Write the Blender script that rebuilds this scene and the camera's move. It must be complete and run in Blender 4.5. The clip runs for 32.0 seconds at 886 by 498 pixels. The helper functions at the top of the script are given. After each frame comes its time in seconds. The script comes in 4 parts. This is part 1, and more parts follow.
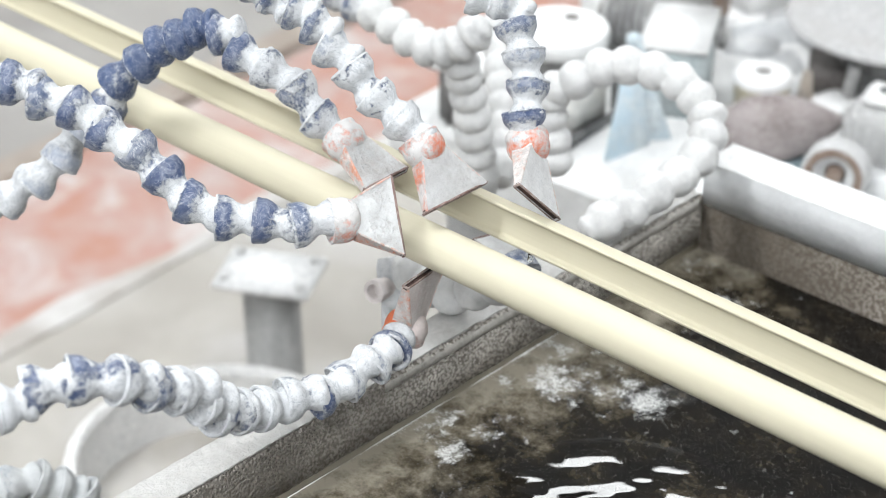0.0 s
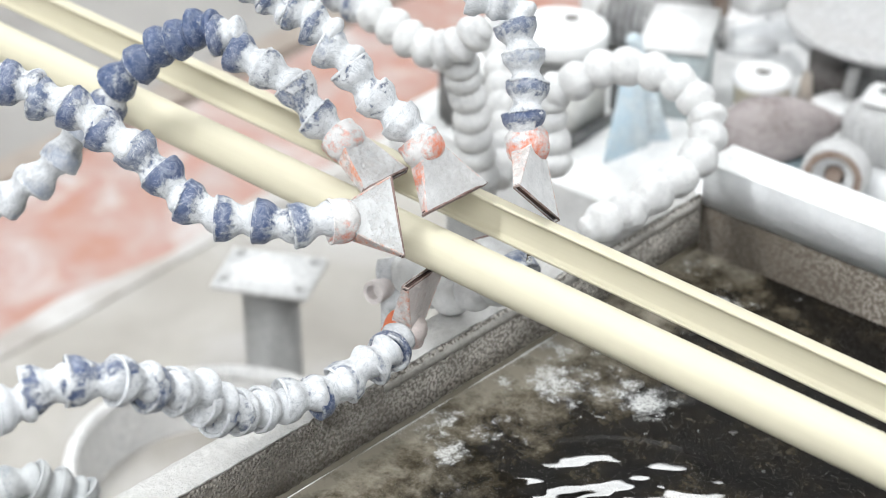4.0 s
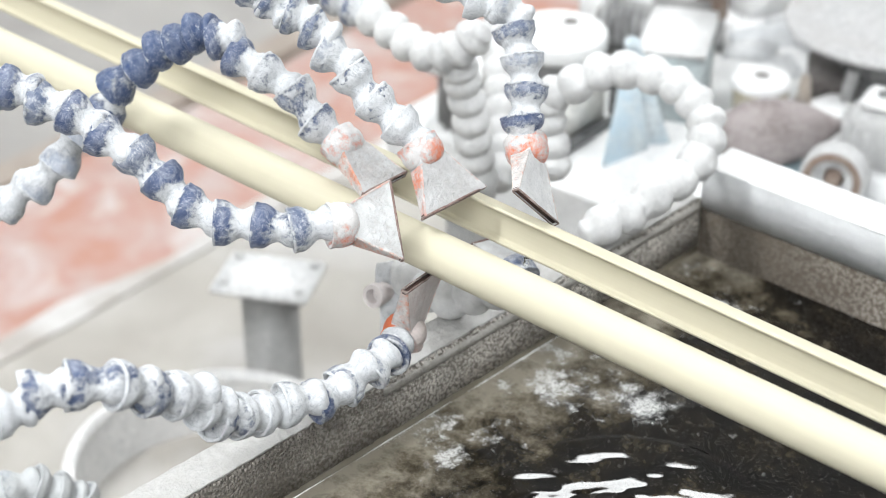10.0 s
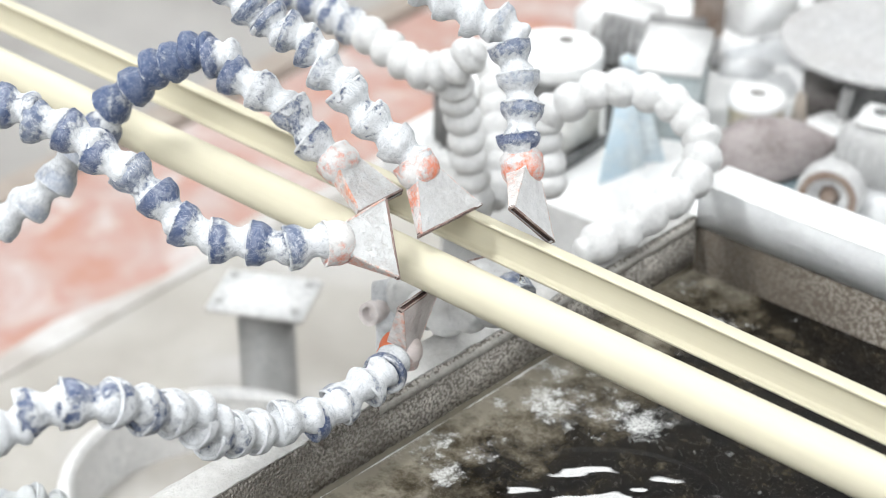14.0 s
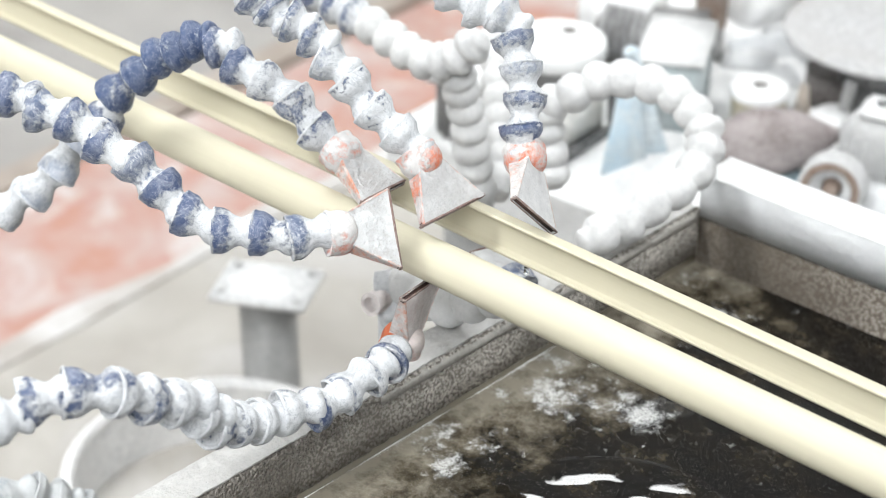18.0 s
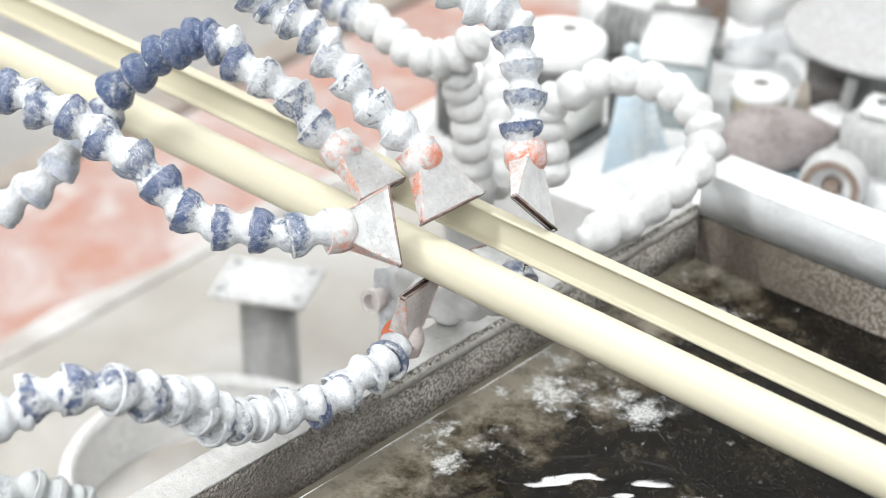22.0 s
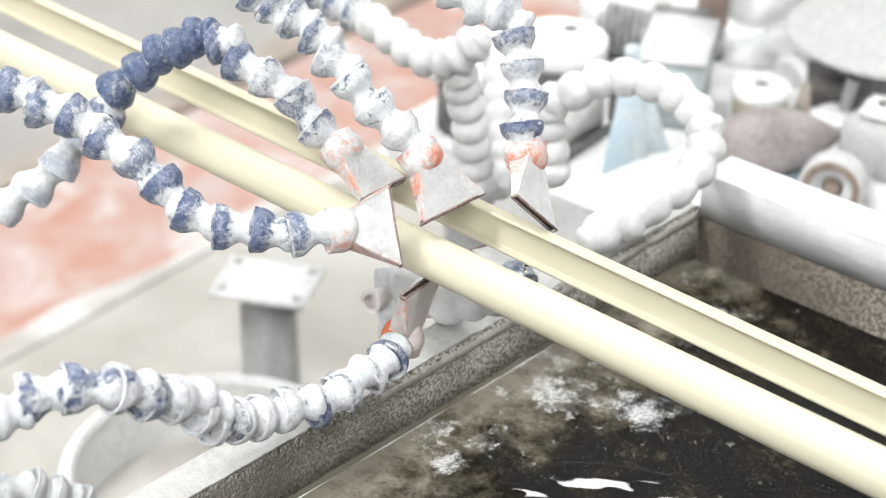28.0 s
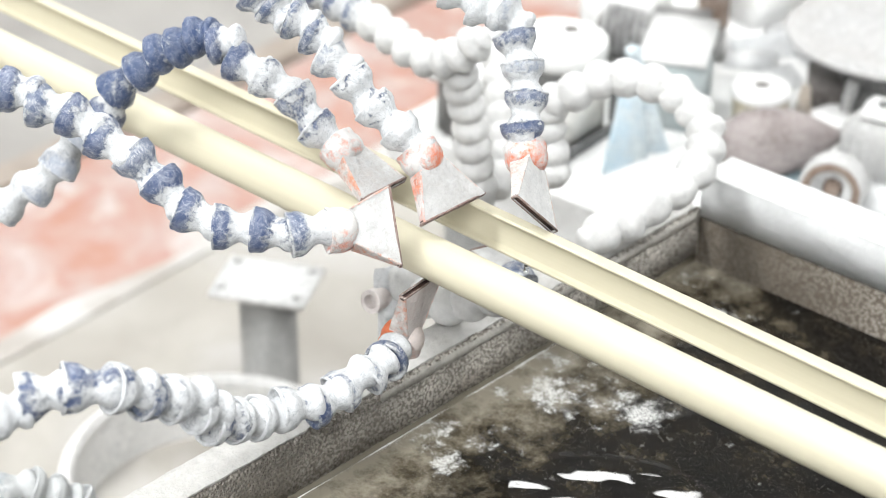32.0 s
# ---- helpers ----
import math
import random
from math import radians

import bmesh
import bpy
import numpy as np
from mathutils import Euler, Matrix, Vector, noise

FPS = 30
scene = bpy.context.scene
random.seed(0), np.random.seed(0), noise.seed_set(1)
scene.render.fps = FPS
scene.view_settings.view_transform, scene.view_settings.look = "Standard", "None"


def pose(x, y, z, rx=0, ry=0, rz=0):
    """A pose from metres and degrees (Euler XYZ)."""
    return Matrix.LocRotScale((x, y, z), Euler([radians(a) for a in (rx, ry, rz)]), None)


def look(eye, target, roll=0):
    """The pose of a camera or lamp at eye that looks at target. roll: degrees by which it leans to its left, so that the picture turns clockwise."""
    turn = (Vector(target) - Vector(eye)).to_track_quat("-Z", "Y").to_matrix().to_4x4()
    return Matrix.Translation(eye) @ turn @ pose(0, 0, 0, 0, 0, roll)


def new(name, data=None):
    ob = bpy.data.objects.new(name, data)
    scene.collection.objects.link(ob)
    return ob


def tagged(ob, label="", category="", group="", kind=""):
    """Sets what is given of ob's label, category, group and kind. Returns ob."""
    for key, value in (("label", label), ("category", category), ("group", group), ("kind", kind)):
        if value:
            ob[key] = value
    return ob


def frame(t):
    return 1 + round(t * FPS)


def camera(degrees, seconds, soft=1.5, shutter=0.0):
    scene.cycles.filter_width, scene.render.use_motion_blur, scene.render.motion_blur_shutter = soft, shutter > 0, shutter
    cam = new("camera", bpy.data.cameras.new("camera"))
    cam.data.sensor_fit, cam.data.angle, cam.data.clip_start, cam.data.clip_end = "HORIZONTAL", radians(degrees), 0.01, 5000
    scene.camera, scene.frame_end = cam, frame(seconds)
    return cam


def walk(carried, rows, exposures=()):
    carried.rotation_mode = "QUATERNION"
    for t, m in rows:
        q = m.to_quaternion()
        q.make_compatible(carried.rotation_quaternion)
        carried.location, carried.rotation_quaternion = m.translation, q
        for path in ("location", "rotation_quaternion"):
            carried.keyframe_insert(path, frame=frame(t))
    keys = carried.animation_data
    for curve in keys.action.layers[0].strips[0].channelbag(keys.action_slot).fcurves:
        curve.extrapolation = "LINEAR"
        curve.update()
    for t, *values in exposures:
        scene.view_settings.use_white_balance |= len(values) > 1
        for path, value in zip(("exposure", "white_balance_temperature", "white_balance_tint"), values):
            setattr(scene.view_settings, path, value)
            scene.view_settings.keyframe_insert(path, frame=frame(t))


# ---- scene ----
# ---- camera ----
cam = camera(26.0, 32.0, 0.7)
EYE = Vector((0.0, 0.0, 0.725))
HEADING, TILT = 49.1, 32.0


def aim(left, up, lean):
    """The camera's pose: degrees to the left and up from its first direction, and its lean."""
    h, p = radians(HEADING - left), radians(TILT - up)
    way = Vector((-math.cos(h) * math.cos(p), math.sin(h) * math.cos(p), -math.sin(p)))
    return look(EYE, EYE + way, lean)


PATH = [
    (0, 0.000, -0.000, -0.000), (0.5, -0.000, -0.000, -0.000), (1, -0.000, -0.000, 0.003), (1.5, -0.000, -0.001, 0.014),
    (2, -0.001, -0.002, 0.033), (2.5, -0.003, -0.001, 0.042), (3, -0.005, 0.004, 0.039), (3.5, -0.007, 0.012, 0.059),
    (5.5, -0.042, 0.044, 0.082), (6, -0.033, 0.051, 0.042), (6.5, -0.033, 0.057, 0.023), (7, -0.036, 0.072, 0.004),
    (7.5, -0.037, 0.089, -0.012), (8, -0.037, 0.097, -0.007), (8.5, -0.033, 0.104, -0.011), (9, -0.037, 0.110, -0.020),
    (9.5, -0.053, 0.114, -0.018), (10, -0.048, 0.133, -0.030), (10.5, -0.022, 0.171, -0.047), (11, -0.018, 0.236, -0.060),
    (11.5, -0.065, 0.341, -0.061), (12, -0.135, 0.453, -0.040), (12.5, -0.170, 0.537, -0.033), (13, -0.177, 0.604, -0.030),
    (13.5, -0.192, 0.658, -0.004), (14, -0.189, 0.668, 0.021), (14.5, -0.141, 0.618, 0.043), (16.5, -0.121, 0.436, 0.097),
    (17, -0.114, 0.417, 0.112), (17.5, -0.110, 0.401, 0.139), (18, -0.109, 0.383, 0.160), (18.5, -0.109, 0.367, 0.164),
    (19, -0.109, 0.358, 0.167), (19.5, -0.109, 0.350, 0.170), (20, -0.110, 0.338, 0.176), (20.5, -0.110, 0.330, 0.196),
    (21, -0.110, 0.322, 0.219), (21.5, -0.107, 0.314, 0.231), (22, -0.105, 0.310, 0.251), (22.5, -0.103, 0.307, 0.279),
    (23, -0.102, 0.304, 0.285), (23.5, -0.100, 0.302, 0.276), (24, -0.099, 0.299, 0.288), (24.5, -0.099, 0.295, 0.323),
    (25, -0.098, 0.292, 0.340), (25.5, -0.098, 0.292, 0.340), (27.5, -0.100, 0.297, 0.374), (28, -0.097, 0.310, 0.430),
    (28.5, -0.098, 0.316, 0.465), (29, -0.099, 0.319, 0.498), (29.5, -0.099, 0.320, 0.523), (30, -0.098, 0.320, 0.528),
    (30.5, -0.097, 0.323, 0.531), (31, -0.096, 0.325, 0.543), (31.5, -0.096, 0.323, 0.553), (32, -0.098, 0.320, 0.562)]
walk(cam, [(t, aim(a, b, c)) for t, a, b, c in PATH],
     [(0, -0.52, 6500, 10), (3.5, -0.51, 6500, 10), (14, -0.44, 6540, 10), (23, -0.39, 6600, 10), (28, -0.31, 6680, 10), (32, -0.27, 6700, 10)])
cam.data.dof.use_dof = True
cam.data.dof.focus_distance = 1.15
cam.data.dof.aperture_fstop = 6.6

# ---- light ----
world = bpy.data.worlds.new("hall_air")
scene.world = world
world.use_nodes = True
world.node_tree.nodes["Background"].inputs["Color"].default_value = (0.9, 0.95, 1.0, 1)
world.node_tree.nodes["Background"].inputs["Strength"].default_value = 0.35


def lamp(name, x, y, z, sx, sy, watts, colour=(0.96, 0.99, 1.0), target=None):
    data = bpy.data.lights.new(name, "AREA")
    data.shape, data.size, data.size_y, data.energy, data.color = "RECTANGLE", sx, sy, watts, colour
    ob = new(name, data)
    ob.matrix_world = look((x, y, z), target or (x, y, z - 1.0))
    return ob


# first three placed from shadows and glints; last two added as unseen fill
LAMPS = [(-1.40, -0.30, 2.2, 58, 0.30, 1.2, 0), (-1.90, 2.71, 2.2, 40, 0.74, 0.62, 41), (0.70, 1.60, 2.2, 42, 0.22, 1.2, 0), (0.50, -1.20, 2.1, 100, 1.2, 0.3, 0), (-3.0, 2.0, 2.2, 20, 0.3, 1.2, 0)]
for lx, ly, lz, lw, sx, sy, turn in LAMPS:
    lamp("tube_light", lx, ly, lz, sx, sy, lw).rotation_euler.z = radians(turn)

FLOOR_Z, WATER_Z, BENCH_Z = -0.75, -0.050, -0.15

# ---- materials ----


def mat(name, rough=0.5, metal=0.0):
    m = bpy.data.materials.new(name)
    m.use_nodes = True
    b = m.node_tree.nodes["Principled BSDF"]
    b.inputs["Roughness"].default_value, b.inputs["Metallic"].default_value = rough, metal
    return m, m.node_tree.nodes, m.node_tree.links, b


def coords(n, l, vary=True, scale=1.0, world_space=False):
    """Object coordinates, shifted by the object's random number."""
    if world_space:
        return n.new("ShaderNodeNewGeometry").outputs["Position"]
    tc = n.new("ShaderNodeTexCoord").outputs["Object"]
    if not vary:
        return tc
    info = n.new("ShaderNodeObjectInfo")
    mul = n.new("ShaderNodeMath")
    mul.operation, mul.inputs[1].default_value = "MULTIPLY", 37.0
    l.new(info.outputs["Random"], mul.inputs[0])
    add = n.new("ShaderNodeVectorMath")
    l.new(tc, add.inputs[0]), l.new(mul.outputs[0], add.inputs[1])
    return add.outputs[0]


def noise_at(n, l, vec, scale, detail=6.0, rough=0.6, distort=0.0):
    t = n.new("ShaderNodeTexNoise")
    t.inputs["Scale"].default_value, t.inputs["Detail"].default_value = scale, detail
    t.inputs["Roughness"].default_value, t.inputs["Distortion"].default_value = rough, distort
    l.new(vec, t.inputs["Vector"])
    return t.outputs["Fac"]


def ramp(n, l, fac, *stops):
    r = n.new("ShaderNodeValToRGB")
    while len(r.color_ramp.elements) < len(stops):
        r.color_ramp.elements.new(0.5)
    for e, (p, c) in zip(r.color_ramp.elements, stops):
        e.position, e.color = p, (*c, 1) if len(c) == 3 else c
    l.new(fac, r.inputs["Fac"])
    return r.outputs["Color"]


def mixc(n, l, fac, a, b):
    m = n.new("ShaderNodeMix")
    m.data_type = "RGBA"
    for socket, v in ((m.inputs[0], fac), (m.inputs[6], a), (m.inputs[7], b)):
        if isinstance(v, (int, float)):
            socket.default_value = v
        elif isinstance(v, tuple):
            socket.default_value = (*v, 1)
        else:
            l.new(v, socket)
    return m.outputs[2]


def bump(n, l, b, height, strength=0.4, dist=0.001):
    k = n.new("ShaderNodeBump")
    k.inputs["Strength"].default_value, k.inputs["Distance"].default_value = strength, dist
    l.new(height, k.inputs["Height"]), l.new(k.outputs[0], b.inputs["Normal"])


def maths(n, l, op, a, b=None, c=None):
    k = n.new("ShaderNodeMath")
    k.operation = op
    for socket, v in zip(k.inputs, (a, b, c)):
        if isinstance(v, (int, float)):
            socket.default_value = v
        elif v is not None:
            l.new(v, socket)
    return k.outputs[0]


def ranged(n, l, value, a, b, c, d):
    k = n.new("ShaderNodeMapRange")
    l.new(value, k.inputs[0])
    for i, v in enumerate((a, b, c, d)):
        k.inputs[i + 1].default_value = v
    return k.outputs[0]


def grey(v):
    return (v, v, v)


DUST = (0.63, 0.643, 0.665)


def dusty(name, base, cover, rough=0.35, dust=DUST, big=62.0, fine=300.0, metal=0.0, edge=0.05, spread=0.25, neck=0.0, film=0.40, veins=1.0):
    """A base surface under a broken crust of dried white slurry; cover from 0 (clean) to 1 (all white)."""
    m, n, l, b = mat(name, rough, metal)
    vec = coords(n, l)
    big_n, fine_n = noise_at(n, l, vec, big, 3.0, 0.5, 0.6), noise_at(n, l, vec, fine, 5.0, 0.7)
    info = n.new("ShaderNodeObjectInfo")
    total = n.new("ShaderNodeMath")
    total.operation = "MULTIPLY_ADD"
    l.new(fine_n, total.inputs[0])
    total.inputs[1].default_value = 0.75
    l.new(big_n, total.inputs[2])
    vary = n.new("ShaderNodeMath")
    vary.operation = "MULTIPLY_ADD"
    l.new(info.outputs["Random"], vary.inputs[0])
    vary.inputs[1].default_value = spread
    l.new(total.outputs[0], vary.inputs[2])
    amount = vary.outputs[0]
    if neck:
        # slurry lodges in the groove between two links
        sep, reach, more = n.new("ShaderNodeSeparateXYZ"), n.new("ShaderNodeMapRange"), n.new("ShaderNodeMath")
        l.new(n.new("ShaderNodeTexCoord").outputs["Object"], sep.inputs[0])
        l.new(sep.outputs[0], reach.inputs[0])
        for i, v in ((1, 0.0070), (2, 0.0135), (3, 0.0), (4, neck)):
            reach.inputs[i].default_value = v
        l.new(reach.outputs[0], more.inputs[0]), l.new(amount, more.inputs[1])
        rim, both = n.new("ShaderNodeMapRange"), n.new("ShaderNodeMath")
        l.new(sep.outputs[0], rim.inputs[0])
        for i, v in ((1, 0.0003), (2, 0.0016), (3, 0.20), (4, 0.0)):
            rim.inputs[i].default_value = v
        l.new(rim.outputs[0], both.inputs[0]), l.new(more.outputs[0], both.inputs[1])
        amount = both.outputs[0]
    mid = 0.875 + spread / 2 + (0.5 - cover) * 0.7
    mask = ranged(n, l, amount, mid - edge, mid + edge, 0.0, 1.0)
    thin = ramp(n, l, fine_n, (0.30, grey(0.0)), (0.85, grey(film * 1.5)))
    worn = mixc(n, l, thin, base, dust)
    veil = ramp(n, l, noise_at(n, l, vec, big * 2.2, 5.0, 0.7, 0.8), (0.44, grey(0.0)), (0.74, grey(min(0.75, film * 2.4))))
    worn = mixc(n, l, veil, worn, dust)
    scratch = ramp(n, l, noise_at(n, l, vec, 150.0, 6.0, 0.65, 2.0), (0.58, grey(0.0)), (0.66, grey(min(0.8, film * 2.6))))
    worn = mixc(n, l, scratch, worn, dust)
    pit = ramp(n, l, noise_at(n, l, vec, 720.0, 3.0, 0.75, 1.0), (0.55, grey(0.0)), (0.68, grey(0.42 * veins)))
    crust = mixc(n, l, ramp(n, l, noise_at(n, l, vec, 130.0, 6.0, 0.65), (0.30, grey(0.0)), (0.62, grey(1.0))), tuple(c * (1 - 0.28 * veins) for c in dust), tuple(min(0.9, c * 1.05) for c in dust))
    crust = mixc(n, l, pit, crust, tuple(c * 0.5 for c in dust))
    line = ramp(n, l, noise_at(n, l, vec, 85.0, 7.0, 0.62, 1.2), (0.478, grey(0.0)), (0.496, grey(0.55 * veins)), (0.500, grey(0.55 * veins)), (0.514, grey(0.0)))
    crust = mixc(n, l, line, crust, tuple(c * (0.42 + 0.04 * i) for i, c in enumerate(dust)))
    cut = ramp(n, l, noise_at(n, l, vec, 70.0, 7.0, 0.62, 1.0), (0.484, grey(0.0)), (0.498, grey(min(0.8, film * 2.2))), (0.510, grey(0.0)))
    worn = mixc(n, l, cut, worn, dust)
    l.new(mixc(n, l, mask, worn, crust), b.inputs["Base Color"])
    l.new(ramp(n, l, mask, (0.0, grey(rough)), (1.0, grey(0.85))), b.inputs["Roughness"])
    high = n.new("ShaderNodeMath")
    high.operation = "MULTIPLY_ADD"
    l.new(fine_n, high.inputs[0])
    high.inputs[1].default_value = 1.1
    l.new(mask, high.inputs[2])
    bump(n, l, b, high.outputs[0], 0.75, 0.0010)
    return m


BLUE = (0.014, 0.042, 0.135)
M_BLUE = dusty("blue_plastic_dusted", BLUE, 0.21, neck=0.40, edge=0.085, film=0.15, big=62.0, fine=240.0)
M_DEEP = dusty("blue_plastic_bare", (0.012, 0.042, 0.135), 0.13, neck=0.06, film=0.09, edge=0.10, big=80.0, fine=240.0)
M_PALE = dusty("blue_plastic_crusted", (0.040, 0.070, 0.155), 0.36, neck=0.34, edge=0.085, big=60.0, film=0.24, fine=240.0)
M_HAZE = dusty("blue_plastic_hazed", (0.27, 0.31, 0.40), 0.52, neck=0.28, edge=0.10, big=66.0, film=0.30)
M_SPOT = dusty("blue_plastic_spotted", BLUE, 0.56, neck=0.12, edge=0.07, big=66.0, film=0.16, fine=240.0)
M_FLECK = dusty("blue_plastic_flecked", (0.05, 0.08, 0.17), 0.73, neck=0.05, edge=0.04, big=95.0, film=0.3)
M_WHITE = dusty("slurry_caked_plastic", (0.48, 0.51, 0.56), 0.88, big=70.0, edge=0.1, veins=0.7)
M_SOFTWHITE = dusty("powdered_plastic", (0.56, 0.57, 0.58), 0.85, dust=(0.66, 0.66, 0.66), big=50.0, edge=0.2, veins=0.35)
M_GREYED = dusty("grey_caked_plastic", (0.36, 0.40, 0.44), 0.80, dust=(0.53, 0.545, 0.555), veins=0.25)
M_ORANGE = dusty("orange_plastic_dusted", (0.75, 0.15, 0.04), 0.62, dust=(0.64, 0.625, 0.62), big=40.0, edge=0.12, film=0.12, fine=220.0, spread=0.04, veins=0.5)
M_ORANGE_EDGE = dusty("orange_worn_edge", (0.75, 0.17, 0.05), 0.52, dust=(0.66, 0.62, 0.61), big=40.0, edge=0.12, film=0.15, spread=0.05)
M_NOZZLE = dusty("nozzle_plastic_crusted", (0.44, 0.41, 0.40), 0.72, dust=(0.57, 0.575, 0.58), big=48.0, edge=0.14, film=0.22, veins=0.25)


def bare_spot(m, place, reach, colour):
    """Slurry rubbed off round one place, down to the bare plastic."""
    n, l = m.node_tree.nodes, m.node_tree.links
    b = next(k for k in n if k.type == "BSDF_PRINCIPLED")
    vec = coords(n, l, False)
    away = n.new("ShaderNodeVectorMath")
    away.operation, away.inputs[1].default_value = "DISTANCE", place
    l.new(vec, away.inputs[0])
    bare = maths(n, l, "MULTIPLY_ADD", maths(n, l, "SUBTRACT", noise_at(n, l, vec, 220.0), 0.5), 1.2, ranged(n, l, away.outputs["Value"], 0.6 * reach, 1.2 * reach, 1.0, 0.0))
    mask = ramp(n, l, bare, (0.35, grey(0.0)), (0.65, grey(0.9)))
    l.new(mixc(n, l, mask, b.inputs["Base Color"].links[0].from_socket, colour), b.inputs["Base Color"])
    return m


M_CUPSPOT = bare_spot(dusty("pink_socket_with_bare_spot", (0.62, 0.36, 0.30), 0.72, dust=(0.70, 0.62, 0.60), big=45.0, edge=0.14, film=0.3, veins=0.3), (0.001, -0.0080, 0.0108), 0.0095, (0.75, 0.15, 0.035))
M_EDGE = dusty("orange_edge_dusted", (0.66, 0.20, 0.08), 0.62, dust=(0.66, 0.62, 0.60), big=75.0, edge=0.12, film=0.5)
M_NOZZLE_GREY = dusty("nozzle_wet_grey", (0.34, 0.33, 0.325), 0.52, 0.30, dust=(0.56, 0.56, 0.565), big=42.0, edge=0.22, film=0.3, veins=0.4)
M_LIP = dusty("rusty_lip", (0.13, 0.055, 0.042), 0.30, 0.6, dust=(0.42, 0.35, 0.32), big=160.0, edge=0.15, film=0.3)
M_FANWHITE = dusty("fan_plastic_whitened", (0.62, 0.58, 0.56), 0.86, dust=(0.66, 0.66, 0.665), big=60.0, edge=0.15, film=0.5, veins=0.5)
M_RUST = dusty("slot_brown", (0.035, 0.013, 0.011), 0.02, 0.6, dust=(0.25, 0.15, 0.12), film=0.04)
M_STEELWHITE = dusty("dusted_steel", (0.66, 0.66, 0.66), 0.92, 0.4, dust=(0.86, 0.86, 0.86), big=25.0)
M_GREYPOST = dusty("grey_painted_post", (0.30, 0.298, 0.29), 0.40, 0.6, dust=(0.46, 0.458, 0.45), big=14.0, edge=0.2)
M_BEAM = dusty("white_painted_beam", (0.64, 0.65, 0.66), 0.80, 0.80, dust=(0.67, 0.68, 0.69), big=30.0, edge=0.3, veins=0.10)
M_BENCH = dusty("powder_bench", (0.66, 0.66, 0.66), 0.85, 0.7, dust=(0.88, 0.88, 0.88), big=16.0, edge=0.2, veins=0.4)
M_PALEBLUE = dusty("pale_green_paint", (0.42, 0.52, 0.54), 0.45, 0.5, dust=(0.57, 0.62, 0.63), big=22.0, edge=0.2)
M_SKYBLUE = dusty("sky_blue_paint", (0.50, 0.68, 0.80), 0.55, 0.5, dust=(0.76, 0.83, 0.88), big=30.0, edge=0.2)
M_BLACK = dusty("black_rubber", (0.02, 0.022, 0.025), 0.18, 0.6, dust=(0.36, 0.36, 0.36), big=30.0)
M_CREAM = dusty("cream_plastic", (0.52, 0.50, 0.44), 0.5, 0.5, dust=(0.72, 0.71, 0.68), big=20.0, edge=0.2)
M_BROWN = dusty("brown_dusted_body", (0.10, 0.066, 0.062), 0.33, 0.25, dust=(0.46, 0.415, 0.41), big=14.0, edge=0.25)
M_GREYMETAL = dusty("grey_dusted_metal", (0.17, 0.17, 0.17), 0.45, 0.5, dust=(0.42, 0.415, 0.41), big=22.0, edge=0.2)
M_BUCKET = dusty("white_bucket", (0.70, 0.69, 0.68), 0.7, 0.5, dust=(0.82, 0.815, 0.81), big=12.0, edge=0.2)
M_BRASS = dusty("dull_brass", (0.36, 0.28, 0.12), 0.40, 0.4, dust=(0.60, 0.57, 0.48), big=30.0, edge=0.2)
M_STEELBARE = dusty("bare_steel", (0.30, 0.295, 0.29), 0.25, 0.35, dust=(0.60, 0.60, 0.60), big=40.0, metal=0.6, edge=0.2)
M_TAN = dusty("tan_wood", (0.45, 0.36, 0.28), 0.35, 0.7, dust=(0.62, 0.57, 0.52), big=40.0, edge=0.2)
M_TEAL = dusty("teal_paint", (0.06, 0.12, 0.15), 0.3, 0.5, dust=(0.35, 0.40, 0.42), big=30.0, edge=0.2)
M_RUSTPIPE = dusty("rusty_steel", (0.16, 0.09, 0.06), 0.35, 0.7, dust=(0.38, 0.32, 0.28), big=30.0, edge=0.2)
M_PINKED = dusty("pinkish_caked_plastic", (0.58, 0.47, 0.46), 0.66, dust=(0.72, 0.67, 0.66), big=60.0, edge=0.15, veins=0.4)
M_DISC = dusty("dusted_steel_disc", (0.36, 0.34, 0.325), 0.60, 0.5, dust=(0.57, 0.57, 0.575), big=14.0, edge=0.25)
# dark drum core; also painted as shade in holes and under the disc
M_DARK = dusty("dark_metal_and_shade", (0.05, 0.042, 0.038), 0.25, 0.5, dust=(0.28, 0.26, 0.25), big=30.0, edge=0.2)
M_MOTOR = dusty("powdered_motor_paint", (0.44, 0.44, 0.435), 0.6, 0.5, dust=(0.60, 0.60, 0.60), big=26.0, edge=0.25)
M_SLATE = dusty("blue_grey_steel", (0.40, 0.42, 0.44), 0.66, 0.45, dust=(0.76, 0.765, 0.77), big=22.0, edge=0.25)
M_COIL = dusty("powdered_rubber", (0.10, 0.10, 0.105), 0.52, 0.7, dust=(0.58, 0.58, 0.58), big=60.0, edge=0.15)


